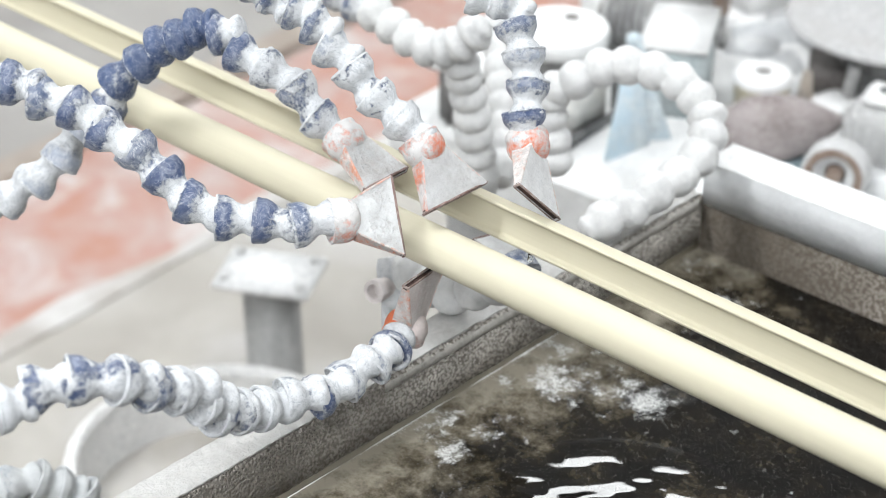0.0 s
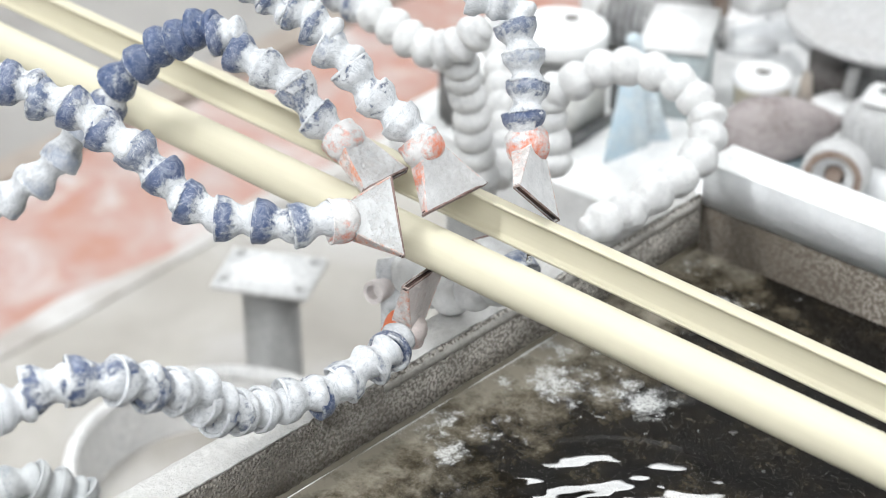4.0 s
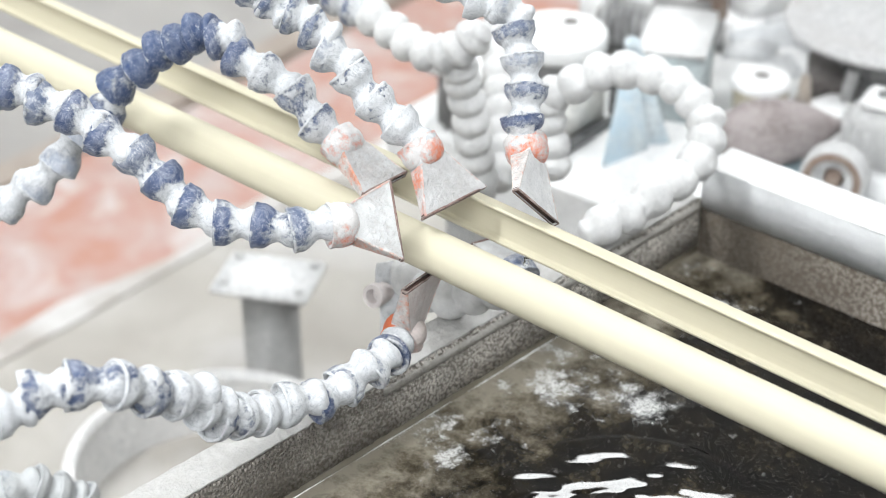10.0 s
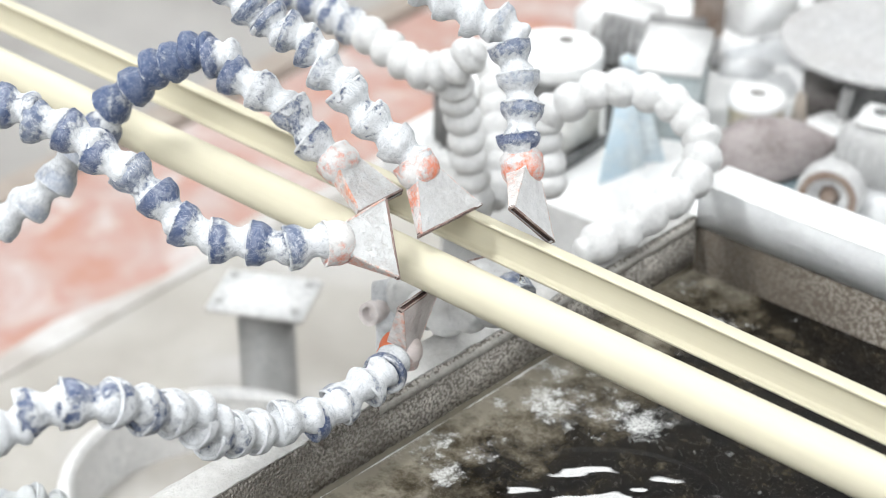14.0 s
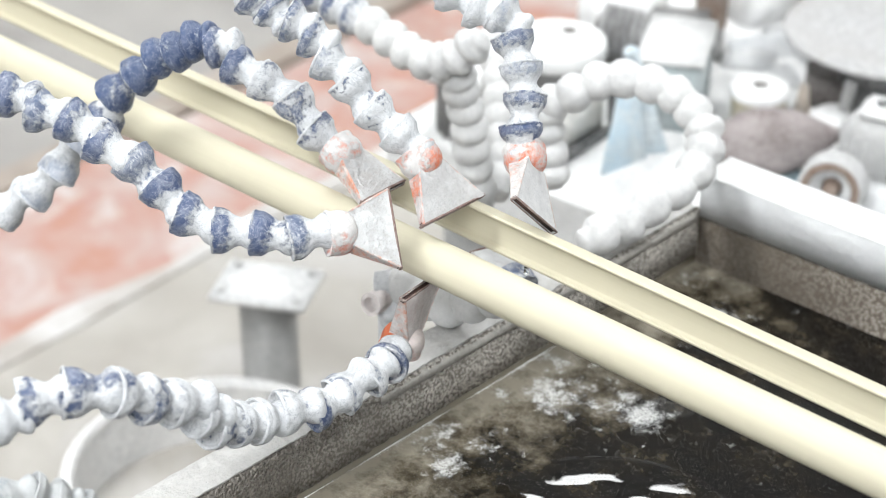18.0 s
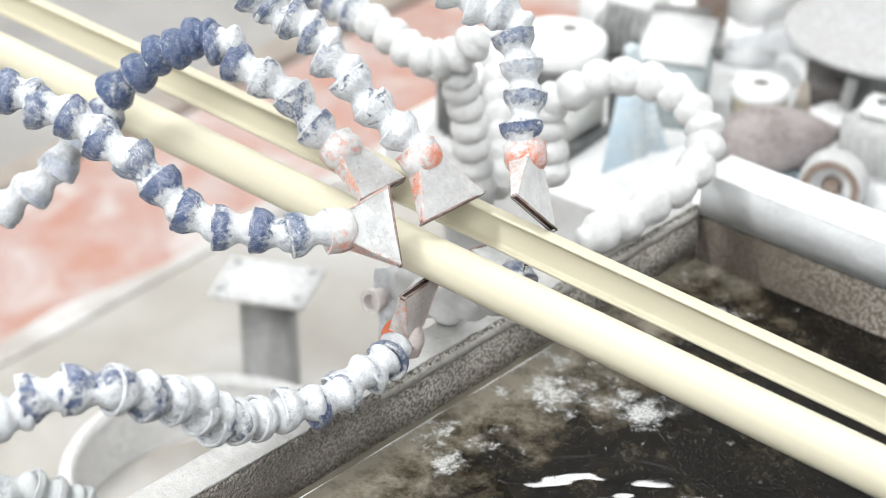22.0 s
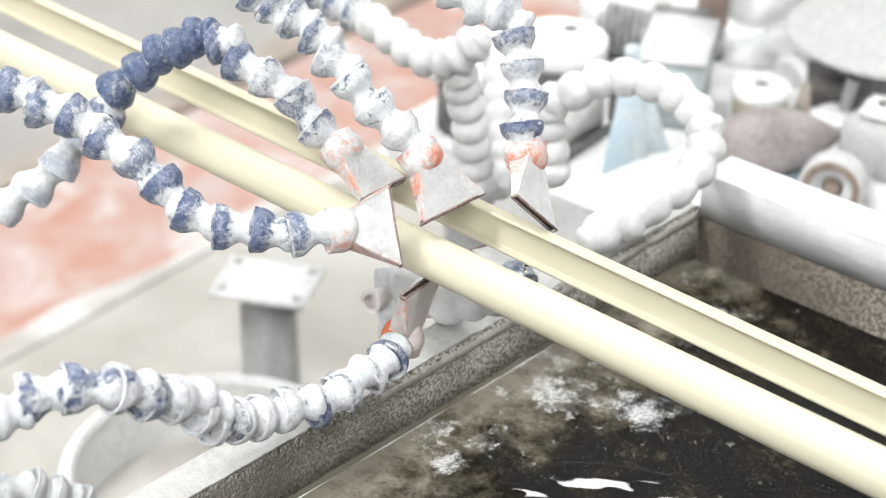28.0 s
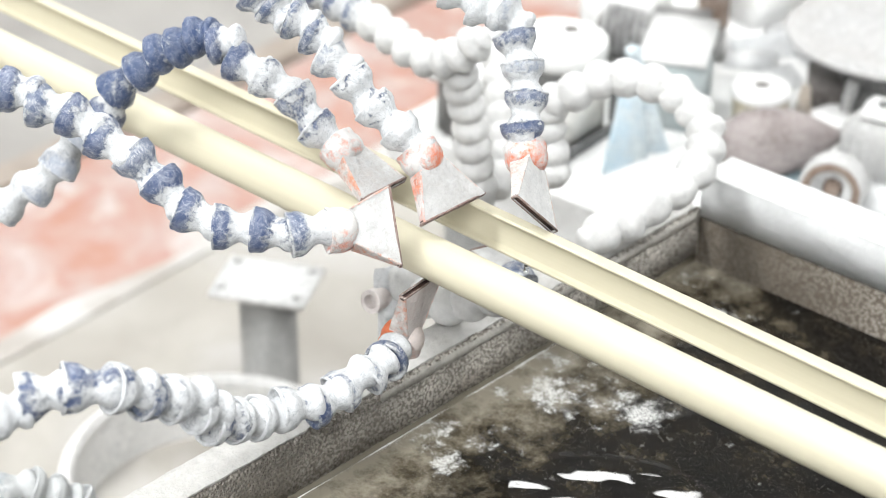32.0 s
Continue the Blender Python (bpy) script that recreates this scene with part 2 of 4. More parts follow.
def cream_bar(name):
    m, n, l, b = mat(name, 0.52)
    b.inputs["Specular IOR Level"].default_value = 0.3
    vec = coords(n, l, False)
    st = n.new("ShaderNodeMapping")
    st.inputs["Scale"].default_value = (0.6, 30.0, 30.0)
    l.new(vec, st.inputs["Vector"])
    streak, speck = noise_at(n, l, st.outputs[0], 12.0, 4.0), noise_at(n, l, vec, 900.0, 2.0)
    c = mixc(n, l, streak, (0.55, 0.512, 0.385), (0.61, 0.572, 0.447))
    l.new(mixc(n, l, ramp(n, l, speck, (0.68, grey(0.0)), (0.76, grey(0.5))), c, (0.60, 0.56, 0.43)), b.inputs["Base Color"])
    l.new(ramp(n, l, streak, (0.3, grey(0.44)), (0.8, grey(0.58))), b.inputs["Roughness"])
    bump(n, l, b, speck, 0.05, 0.0003)
    return m


M_BAR = cream_bar("cream_fibreglass")


def rough_wall(name, dark, light, scale=260.0, patches=22.0, relief=0.005, shade_stain=None):
    """Steel caked with grainy slurry."""
    m, n, l, b = mat(name, 0.85)
    vec = coords(n, l, False, world_space=True)
    grain, blot = noise_at(n, l, vec, scale, 4.0, 0.62, 0.2), noise_at(n, l, vec, patches, 4.0, 0.6)
    v = n.new("ShaderNodeTexVoronoi")
    v.inputs["Scale"].default_value = scale * 1.15
    l.new(vec, v.inputs["Vector"])
    pits = maths(n, l, "MULTIPLY_ADD", maths(n, l, "SUBTRACT", 0.5, grain), 1.1, v.outputs["Distance"])
    c = mixc(n, l, ramp(n, l, pits, (0.38, grey(1.0)), (0.66, grey(0.0))), dark, light)
    stain = ramp(n, l, blot, (0.42, grey(0.0)), (0.72, grey(0.75)))
    l.new(mixc(n, l, stain, c, tuple(x * 0.75 for x in dark)), b.inputs["Base Color"])
    # colour darkens round one place, painting in shade the lamps don't give
    if shade_stain:
        place, reach = shade_stain
        away = n.new("ShaderNodeVectorMath")
        away.operation, away.inputs[1].default_value = "DISTANCE", place
        l.new(vec, away.inputs[0])
        darker = maths(n, l, "MULTIPLY_ADD", maths(n, l, "SUBTRACT", blot, 0.5), 0.8, ranged(n, l, away.outputs["Value"], 0.3 * reach, reach, 0.9, 0.0))
        dried = b.inputs["Base Color"].links[0].from_socket
        l.new(mixc(n, l, darker, dried, mixc(n, l, grain, tuple(x * 0.3 for x in dark), tuple(x * 1.5 for x in dark))), b.inputs["Base Color"])
    s = n.new("ShaderNodeMath")
    s.operation = "SUBTRACT"
    l.new(maths(n, l, "MULTIPLY", grain, 0.4), s.inputs[0]), l.new(v.outputs["Distance"], s.inputs[1])
    bump(n, l, b, s.outputs[0], 0.7, relief)
    return m


# near lower end painted dark, as the wall lies shaded there
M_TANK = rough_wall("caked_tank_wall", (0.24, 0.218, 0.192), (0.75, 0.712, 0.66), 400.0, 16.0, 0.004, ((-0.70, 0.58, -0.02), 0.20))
# brown silt, with corner shade painted into the patch beside the side wall
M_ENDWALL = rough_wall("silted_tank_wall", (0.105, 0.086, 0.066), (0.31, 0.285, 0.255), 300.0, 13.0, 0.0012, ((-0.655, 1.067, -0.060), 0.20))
M_RIM = dusty("caked_rim", (0.44, 0.43, 0.415), 0.64, 0.7, dust=(0.56, 0.552, 0.54), big=60.0, edge=0.2, fine=200.0, veins=0.35)


def wet_band(name):
    m, n, l, b = mat(name, 0.25)
    vec = coords(n, l, False, world_space=True)
    l.new(mixc(n, l, noise_at(n, l, vec, 40.0), (0.085, 0.075, 0.055), (0.19, 0.17, 0.135)), b.inputs["Base Color"])
    bump(n, l, b, noise_at(n, l, vec, 150.0), 0.3, 0.001)
    return m


M_WET = wet_band("wet_silted_steel")
M_RIMFACE = dusty("scraped_rim_face", (0.30, 0.28, 0.255), 0.45, 0.6, dust=(0.55, 0.532, 0.50), big=26.0, edge=0.25, fine=220.0, veins=0.4)


def floor_like(name, a, b_col, scale, rough=0.85, patch=None):
    m, n, l, b = mat(name, rough)
    vec = coords(n, l, False, world_space=True)
    c = mixc(n, l, ramp(n, l, noise_at(n, l, vec, scale, 6.0, 0.6, 0.4), (0.35, grey(0.0)), (0.65, grey(1.0))), a, b_col)
    if patch:
        c = mixc(n, l, ramp(n, l, noise_at(n, l, vec, scale * 0.55, 5.0, 0.55, 0.8), (0.50, grey(0.0)), (0.68, grey(0.9))), c, patch)
    l.new(c, b.inputs["Base Color"])
    bump(n, l, b, noise_at(n, l, vec, 90.0), 0.3, 0.003)
    return m


M_FLOOR = floor_like("concrete_floor", (0.385, 0.36, 0.325), (0.475, 0.455, 0.42), 6.0, patch=(0.53, 0.52, 0.51))
M_RED = floor_like("red_floor", (0.47, 0.25, 0.195), (0.50, 0.39, 0.365), 12.0, patch=(0.62, 0.60, 0.59))
M_POWDER = floor_like("powder_ridge", (0.44, 0.41, 0.38), (0.64, 0.63, 0.62), 11.0)
M_BOARD = floor_like("brown_board", (0.34, 0.29, 0.25), (0.45, 0.40, 0.36), 8.0)
M_GREYFLOOR = floor_like("grey_floor", (0.32, 0.305, 0.29), (0.41, 0.395, 0.378), 3.0)
M_PLASTER = floor_like("plaster_wall", (0.74, 0.75, 0.76), (0.80, 0.81, 0.82), 2.0)


# rafts of scum on the water: place, reach and thickness
RAFTS = [(-0.644, 0.858, 0.020, 0.80), (-0.627, 0.858, 0.014, 0.45), (-0.580, 0.879, 0.017, 0.80), (-0.600, 0.882, 0.016, 0.62), (-0.646, 0.753, 0.014, 0.80), (-0.671, 0.769, 0.026, 0.50), (-0.668, 0.888, 0.026, 0.48), (-0.670, 0.838, 0.018, 0.40), (-0.625, 0.886, 0.045, 0.34), (-0.608, 1.007, 0.030, 0.45), (-0.678, 0.871, 0.020, 0.35), (-0.568, 0.909, 0.015, 0.40), (-0.654, 1.044, 0.016, 0.40), (-0.649, 0.781, 0.030, 0.28)]


def water_material(name, open_water=False):
    """Still black slurry water over mottled silt; pale scum in feathery rafts, olive silt next to the side wall."""
    m, n, l, b = mat(name, 0.05)
    b.inputs["IOR"].default_value = 1.33
    vec = coords(n, l, False, world_space=True)
    sep = n.new("ShaderNodeSeparateXYZ")
    l.new(vec, sep.inputs[0])
    off = maths(n, l, "MULTIPLY_ADD", sep.outputs[1], -0.061, sep.outputs[0])
    near = ranged(n, l, off, -0.731 + 0.005, -0.731 + 0.105, 0.46, 0.0)
    mottle = noise_at(n, l, vec, 55.0, 11.0, 0.80, 0.1)
    drift = maths(n, l, "MULTIPLY_ADD", noise_at(n, l, vec, 24.0, 4.0, 0.6, 0.4), 0.9, -0.47)
    tone = maths(n, l, "ADD", maths(n, l, "ADD", mottle, near), drift)
    base = ramp(n, l, tone, (0.44, (0.005, 0.0045, 0.004)), (0.60, (0.016, 0.013, 0.009)), (0.74, (0.078, 0.066, 0.046)), (0.98, (0.26, 0.235, 0.19)))
    cells = n.new("ShaderNodeTexVoronoi")
    cells.inputs["Scale"].default_value = 760.0
    l.new(vec, cells.inputs["Vector"])
    dots = ramp(n, l, cells.outputs["Distance"], (0.12, grey(1.0)), (0.30, grey(0.0)))
    some = ramp(n, l, cells.outputs["Color"], (0.40, grey(0.0)), (0.80, grey(1.0)))
    some = mixc(n, l, ramp(n, l, noise_at(n, l, vec, 45.0, 6.0, 0.75), (0.32, grey(0.12)), (0.62, grey(1.0))), (0.0, 0.0, 0.0), some)
    base = mixc(n, l, mixc(n, l, dots, (0.0, 0.0, 0.0), some), base, (0.19, 0.185, 0.175))
    raft = None
    for cx, cy, reach, gain in RAFTS:
        away = n.new("ShaderNodeVectorMath")
        away.operation, away.inputs[1].default_value = "DISTANCE", (cx, cy, WATER_Z)
        l.new(vec, away.inputs[0])
        one = ranged(n, l, away.outputs["Value"], 0.0, reach * 1.5, gain, 0.0)
        raft = one if raft is None else maths(n, l, "MAXIMUM", raft, one)
    feather = maths(n, l, "MULTIPLY_ADD", noise_at(n, l, vec, 80.0, 11.0, 0.74, 0.1), 1.9, maths(n, l, "MULTIPLY_ADD", raft, 0.80, -0.74))
    veil = ramp(n, l, feather, (0.42, grey(0.0)), (0.52, grey(0.12)), (0.62, grey(0.60)), (0.74, grey(1.0)))
    crumbs = ramp(n, l, noise_at(n, l, vec, 480.0, 4.0, 0.75), (0.36, grey(0.20)), (0.58, grey(1.0)))
    scum = mixc(n, l, crumbs, (0.0, 0.0, 0.0), veil)
    l.new(mixc(n, l, scum, base, (0.66, 0.66, 0.65)), b.inputs["Base Color"])
    if open_water:
        b.inputs["Roughness"].default_value = 0.02
        return m
    l.new(ramp(n, l, scum, (0.0, grey(0.04)), (0.8, grey(0.6))), b.inputs["Roughness"])
    bump(n, l, b, scum, 0.2, 0.001)
    return m


M_WATER = water_material("slurry_water")
M_RIPPLE = water_material("rippling_slurry_water", True)


def clear_water(name):
    m, n, l, b = mat(name, 0.02)
    b.inputs["Base Color"].default_value = (0.95, 0.97, 0.97, 1)
    b.inputs["Transmission Weight"].default_value, b.inputs["IOR"].default_value = 1.0, 1.33
    return m


M_CLEAR = clear_water("clear_water")


def glow(name, strength):
    m, n, l, b = mat(name, 0.5)
    b.inputs["Emission Color"].default_value, b.inputs["Emission Strength"].default_value = (0.97, 1.0, 1.0, 1), strength
    return m


M_TUBE = glow("tube_diffuser", 12.0)
M_LAMPBODY = dusty("lamp_housing", (0.7, 0.7, 0.7), 0.5, 0.4, big=10.0)

# ---- building helpers ----


def link_mesh(bm, name, material, smooth=True):
    me = bpy.data.meshes.new(name)
    bm.to_mesh(me)
    bm.free()
    me.materials.append(material)
    if smooth:
        for p in me.polygons:
            p.use_smooth = True
    return me


def part(name, bm, material, parent, label="", smooth=True):
    """One mesh object under a thing or under a part; bm may also be a finished mesh."""
    me = bm if isinstance(bm, bpy.types.Mesh) else link_mesh(bm, name, material, smooth)
    ob = new(name, me)
    ob.parent = parent
    return tagged(ob, label)


def thing(name, m, label, category, group="", kind=""):
    ob = new(name)
    ob.empty_display_size = 0.02
    ob.matrix_world = m
    return tagged(ob, label, category, group, kind)


def solid(name, bm, material, label, category, group="", kind="", smooth=False):
    return tagged(new(name, link_mesh(bm, name, material, smooth)), label, category, group, kind)


def sharp(bm, angle=35):
    bm.normal_update()
    for e in bm.edges:
        if len(e.link_faces) == 2 and e.calc_face_angle(0) > radians(angle):
            e.smooth = False
    return bm


def box(x0, x1, y0, y1, z0, z1, bevel=0.0, m=None, segs=2, bm=None):
    bm = bm or bmesh.new()
    made = bmesh.ops.create_cube(bm, size=1.0)["verts"]
    for v in made:
        v.co = Vector(((x0 + x1) / 2 + v.co.x * (x1 - x0), (y0 + y1) / 2 + v.co.y * (y1 - y0), (z0 + z1) / 2 + v.co.z * (z1 - z0)))
    if bevel:
        edges = list({e for v in made for e in v.link_edges})
        made = bmesh.ops.bevel(bm, geom=edges, offset=bevel, segments=segs, affect="EDGES", clamp_overlap=True)["verts"]
    if m is not None:
        bmesh.ops.transform(bm, matrix=m, verts=bm.verts)
    return sharp(bm, 20)


def turned(profile, segs=28, axis="Z", m=None, lumps=0.0, freq=60.0, seed=0.0, angle=38):
    """A body of revolution: (height, radius) pairs along the axis; a radius of 0 closes it."""
    bm = bmesh.new()
    rings = []
    for h, r in profile:
        if r <= 1e-6:
            rings.append([bm.verts.new((0, 0, h))])
        else:
            rings.append([bm.verts.new((r * math.cos(2 * math.pi * i / segs), r * math.sin(2 * math.pi * i / segs), h)) for i in range(segs)])
    for a, b in zip(rings, rings[1:]):
        for i in range(segs):
            j = (i + 1) % segs
            if len(a) == 1 and len(b) > 1:
                bm.faces.new((a[0], b[j], b[i]))
            elif len(b) == 1 and len(a) > 1:
                bm.faces.new((a[i], a[j], b[0]))
            elif len(a) > 1:
                bm.faces.new((a[i], a[j], b[j], b[i]))
    if lumps:
        for v in bm.verts:
            k = v.co * freq + Vector((seed, seed * 2.3, seed * 3.1))
            v.co += v.co.normalized() * lumps * noise.noise(k) + Vector((v.co.x, v.co.y, 0)).normalized() * lumps * 0.6 * noise.noise(k * 2.7)
    bmesh.ops.recalc_face_normals(bm, faces=bm.faces)
    if axis == "X":
        bmesh.ops.transform(bm, matrix=Matrix.Rotation(radians(90), 4, "Y"), verts=bm.verts)
    if m is not None:
        bmesh.ops.transform(bm, matrix=m, verts=bm.verts)
    return sharp(bm, angle)


def frame_along(p, way, up=Vector((0, 0, 1))):
    """A pose at p whose x axis runs along way."""
    x = Vector(way).normalized()
    y = up.cross(x)
    y = y.normalized() if y.length > 1e-4 else Vector((0, 1, 0))
    z = x.cross(y)
    return Matrix.Translation(p) @ Matrix((x, y, z)).transposed().to_4x4()


# ---- the hall: floor, walls, ceiling ----

solid("floor", box(-4.2, 3.2, -2.2, 5.2, FLOOR_Z - 0.12, FLOOR_Z), M_FLOOR, "pale dusty concrete floor", "floor", kind="structure")
# unseen walls and ceiling close the hall and bounce fill light
for wname, a in (("wall_north", (-4.2, 3.2, 5.2, 5.4)), ("wall_south", (-4.2, 3.2, -2.4, -2.2)), ("wall_west", (-4.4, -4.2, -2.4, 5.4)), ("wall_east", (3.2, 3.4, -2.4, 5.4))):
    solid(wname, box(*a, FLOOR_Z - 0.12, 2.55), M_PLASTER, "plain dusty plaster wall out of view", "wall", kind="structure")
solid("ceiling", box(-4.4, 3.4, -2.4, 5.4, 2.55, 2.67), M_PLASTER, "plain pale ceiling out of view", "ceiling", kind="structure")


def slab(name, corners, z0, z1, material, label, wobble=0.0, steps=40):
    """A low slab over a four-cornered patch of floor, with uneven edges."""
    bm = bmesh.new()
    a, b, c, d = (Vector((*p, 0)) for p in corners)
    loop = []
    for p, q in ((a, b), (b, c), (c, d), (d, a)):
        for i in range(steps):
            v = p.lerp(q, i / steps)
            v += Vector((noise.noise(v * 9.0), noise.noise(v * 9.0 + Vector((9, 0, 0))), 0)) * wobble
            loop.append(v)
    low = [bm.verts.new((v.x, v.y, z0)) for v in loop]
    top = [bm.verts.new((v.x, v.y, z1)) for v in loop]
    n = len(loop)
    for i in range(n):
        bm.faces.new((low[i], low[(i + 1) % n], top[(i + 1) % n], top[i]))
    bm.faces.new(top)
    bm.faces.new(list(reversed(low)))
    bmesh.ops.recalc_face_normals(bm, faces=bm.faces)
    return solid(name, bm, material, label, "floor", kind="structure")


slab("floor_red_strip", ((-2.14, -2.1), (-1.87, -2.1), (-1.80, 5.1), (-2.17, 5.1)), FLOOR_Z, FLOOR_Z + 0.003, M_RED, "worn red floor strip smeared with white powder", 0.03)
slab("floor_powder_ridge", ((-1.875, -2.1), (-1.83, -2.1), (-1.78, 5.1), (-1.82, 5.1)), FLOOR_Z, FLOOR_Z + 0.006, M_POWDER, "low ridge of white powder along the red strip", 0.05)
slab("floor_grey_strip", ((-4.1, -2.1), (-2.16, -2.1), (-2.19, 5.1), (-4.1, 5.1)), FLOOR_Z, FLOOR_Z + 0.002, M_GREYFLOOR, "bare grey concrete floor", 0.02)

slab("floor_edge_board", ((-2.20, -2.1), (-2.145, -2.1), (-2.175, 5.1), (-2.235, 5.1)), FLOOR_Z, FLOOR_Z + 0.018, M_BOARD, "worn brown edge board beside the red strip", 0.012)

# lamp bodies, all out of view, the added fill lamps included
for lx, ly, lz, lw, sx, sy, turn in LAMPS:
    t = thing("unseen_lamp", Matrix.Translation((lx, ly, lz + 0.02)) @ Matrix.Rotation(radians(turn), 4, "Z"), "white ceiling lamp out of view for key and fill light", "lamp", "ceiling lamps")
    part("housing", box(-sx / 2 - 0.02, sx / 2 + 0.02, -sy / 2 - 0.02, sy / 2 + 0.02, 0.05, 0.11, 0.01), M_LAMPBODY, t)
    part("diffuser", box(-sx / 2, sx / 2, -sy / 2, sy / 2, 0.015, 0.05, 0.008), M_TUBE, t, "glowing white diffuser")
    part("stem", box(-0.02, 0.02, -0.02, 0.02, 0.11, 2.55 - lz - 0.02, 0.003), M_LAMPBODY, t)

# ---- the water tank ----
# the near long wall runs from (-0.722, 0.15) to (-0.664, 1.07); the end wall along y = 1.068


def wall_x(y):
    return -0.695 + (y - 0.593) * 0.029 / 0.475


tank = thing("water_tank", Matrix.Translation((0, 0, FLOOR_Z)), "grey steel water tank caked with white slurry", "tank")


def strip(y0, y1, left, right, z0, z1, steps=150, lump=0.0, freq=90.0):
    """A long bar that follows the tank's side wall, with a lumpy crust; left and right are offsets from the inner edge."""
    bm = bmesh.new()
    rows = []
    for i in range(steps + 1):
        y = y0 + (y1 - y0) * i / steps
        ring = []
        for dx, z in ((right, z0), (right, (z0 + z1) / 2), (right, z1 - 0.002), (right - 0.003, z1), ((left + right) / 2, z1 + 0.0005), (left + 0.003, z1), (left, z1 - 0.003), (left, z0)):
            p = Vector((wall_x(y) + dx, y, z - FLOOR_Z))
            k = p * freq
            p += Vector((noise.noise(k), noise.noise(k + Vector((7, 0, 0))), noise.noise(k + Vector((0, 5, 0))))) * lump
            ring.append(bm.verts.new(p))
        rows.append(ring)
    for a, b in zip(rows, rows[1:]):
        for i in range(8):
            j = (i + 1) % 8
            bm.faces.new((a[i], a[j], b[j], b[i]))
    bm.faces.new(rows[0]), bm.faces.new(list(reversed(rows[-1])))
    bmesh.ops.recalc_face_normals(bm, faces=bm.faces)
    return bm


def powder_strip(x0, x1, y0, y1, z):
    """A thin uneven layer of powder along a beam's top."""
    bm = bmesh.new()
    rows = []
    for i in range(241):
        x = x0 + (x1 - x0) * i / 240
        w = 0.0008 * noise.noise(Vector((x * 60, 1.0, 0)))
        h = 0.0012 + 0.0006 * noise.noise(Vector((x * 45, 4.0, 0)))
        rows.append([bm.verts.new(p) for p in ((x, y0 + w, z), (x, y0 + 0.001 + w, z + h), (x, (y0 + y1) / 2, z + h * 1.25), (x, y1 - 0.001, z + h), (x, y1, z))])
    for a, b in zip(rows, rows[1:]):
        for i in range(4):
            bm.faces.new((a[i], b[i], b[i + 1], a[i + 1]))
        bm.faces.new((a[4], b[4], b[0], a[0]))
    bm.faces.new(rows[0]), bm.faces.new(list(reversed(rows[-1])))
    bmesh.ops.recalc_face_normals(bm, faces=bm.faces)
    return sharp(bm, 50)


part("side_wall", strip(-0.35, 1.068, -0.006, 0.0, -0.0435, -0.0034, 520, 0.0010, 260.0), M_TANK, tank, "steel wall with a grainy slurry crust")
part("wet_band", strip(-0.35, 1.068, -0.006, -0.0004, -0.30, -0.0435, 60, 0.0004, 60.0), M_WET, tank, "smooth silted band above the water")
# white strip stands in for light reflected along the water's edge
part("waterline_lip", strip(-0.35, 0.96, -0.004, 0.0014, WATER_Z - 0.001, WATER_Z + 0.0010, 60, 0.0003, 40.0), M_BENCH, tank, "thin white strip painting the glint at the waterline")
part("rim_face", strip(0.735, 1.064, -0.020, 0.0012, -0.0120, -0.0046, 60, 0.0004, 60.0), M_RIMFACE, tank, "scraped grey face of the rim")
part("rim", strip(-0.35, 1.064, -0.030, -0.0025, -0.004, 0.0, 460, 0.0010, 150.0), M_RIM, tank, "steel rim with a lumpy white crust")
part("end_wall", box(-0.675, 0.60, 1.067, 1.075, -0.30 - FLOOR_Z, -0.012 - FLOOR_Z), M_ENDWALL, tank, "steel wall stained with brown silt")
part("end_beam", box(-0.667, 0.62, 1.066, 1.104, -0.011 - FLOOR_Z, 0.026 - FLOOR_Z, 0.0015), M_BEAM, tank, "white painted square beam")
# powder kept whiter than the beam so its top looks strongly lit
part("powder_layer", powder_strip(-0.664, 0.60, 1.0664, 1.1025, 0.0255 - FLOOR_Z), M_BENCH, tank, "thin layer of white powder that whitens the beam's lit top")
part("far_wall", box(0.60, 0.606, -0.35, 1.075, -0.30 - FLOOR_Z, 0.0 - FLOOR_Z), M_TANK, tank)
part("near_wall", box(-0.752, 0.606, -0.356, -0.35, -0.30 - FLOOR_Z, 0.0 - FLOOR_Z), M_TANK, tank)
part("bottom", box(-0.752, 0.606, -0.356, 1.075, -0.306 - FLOOR_Z, -0.30 - FLOOR_Z), M_TANK, tank)
for lx, ly in ((-0.72, -0.32), (0.57, -0.32), (-0.655, 1.04), (0.57, 1.04)):
    part("leg", box(lx - 0.02, lx + 0.02, ly - 0.02, ly + 0.02, 0, -0.306 - FLOOR_Z, 0.003), M_GREYPOST, tank)


def water_sheet():
    bm = bmesh.new()
    y0, y1 = -0.349, 1.068
    a = [bm.verts.new(p) for p in ((wall_x(y0) - 0.0015, y0, 0), (0.599, y0, 0), (0.599, y1, 0), (wall_x(y1) - 0.0015, y1, 0))]
    bm.faces.new(a)
    return bm


water = solid("water", water_sheet(), M_WATER, "dark still slurry water with pale scum patches", "water", kind="structure")
water.location.z = WATER_Z


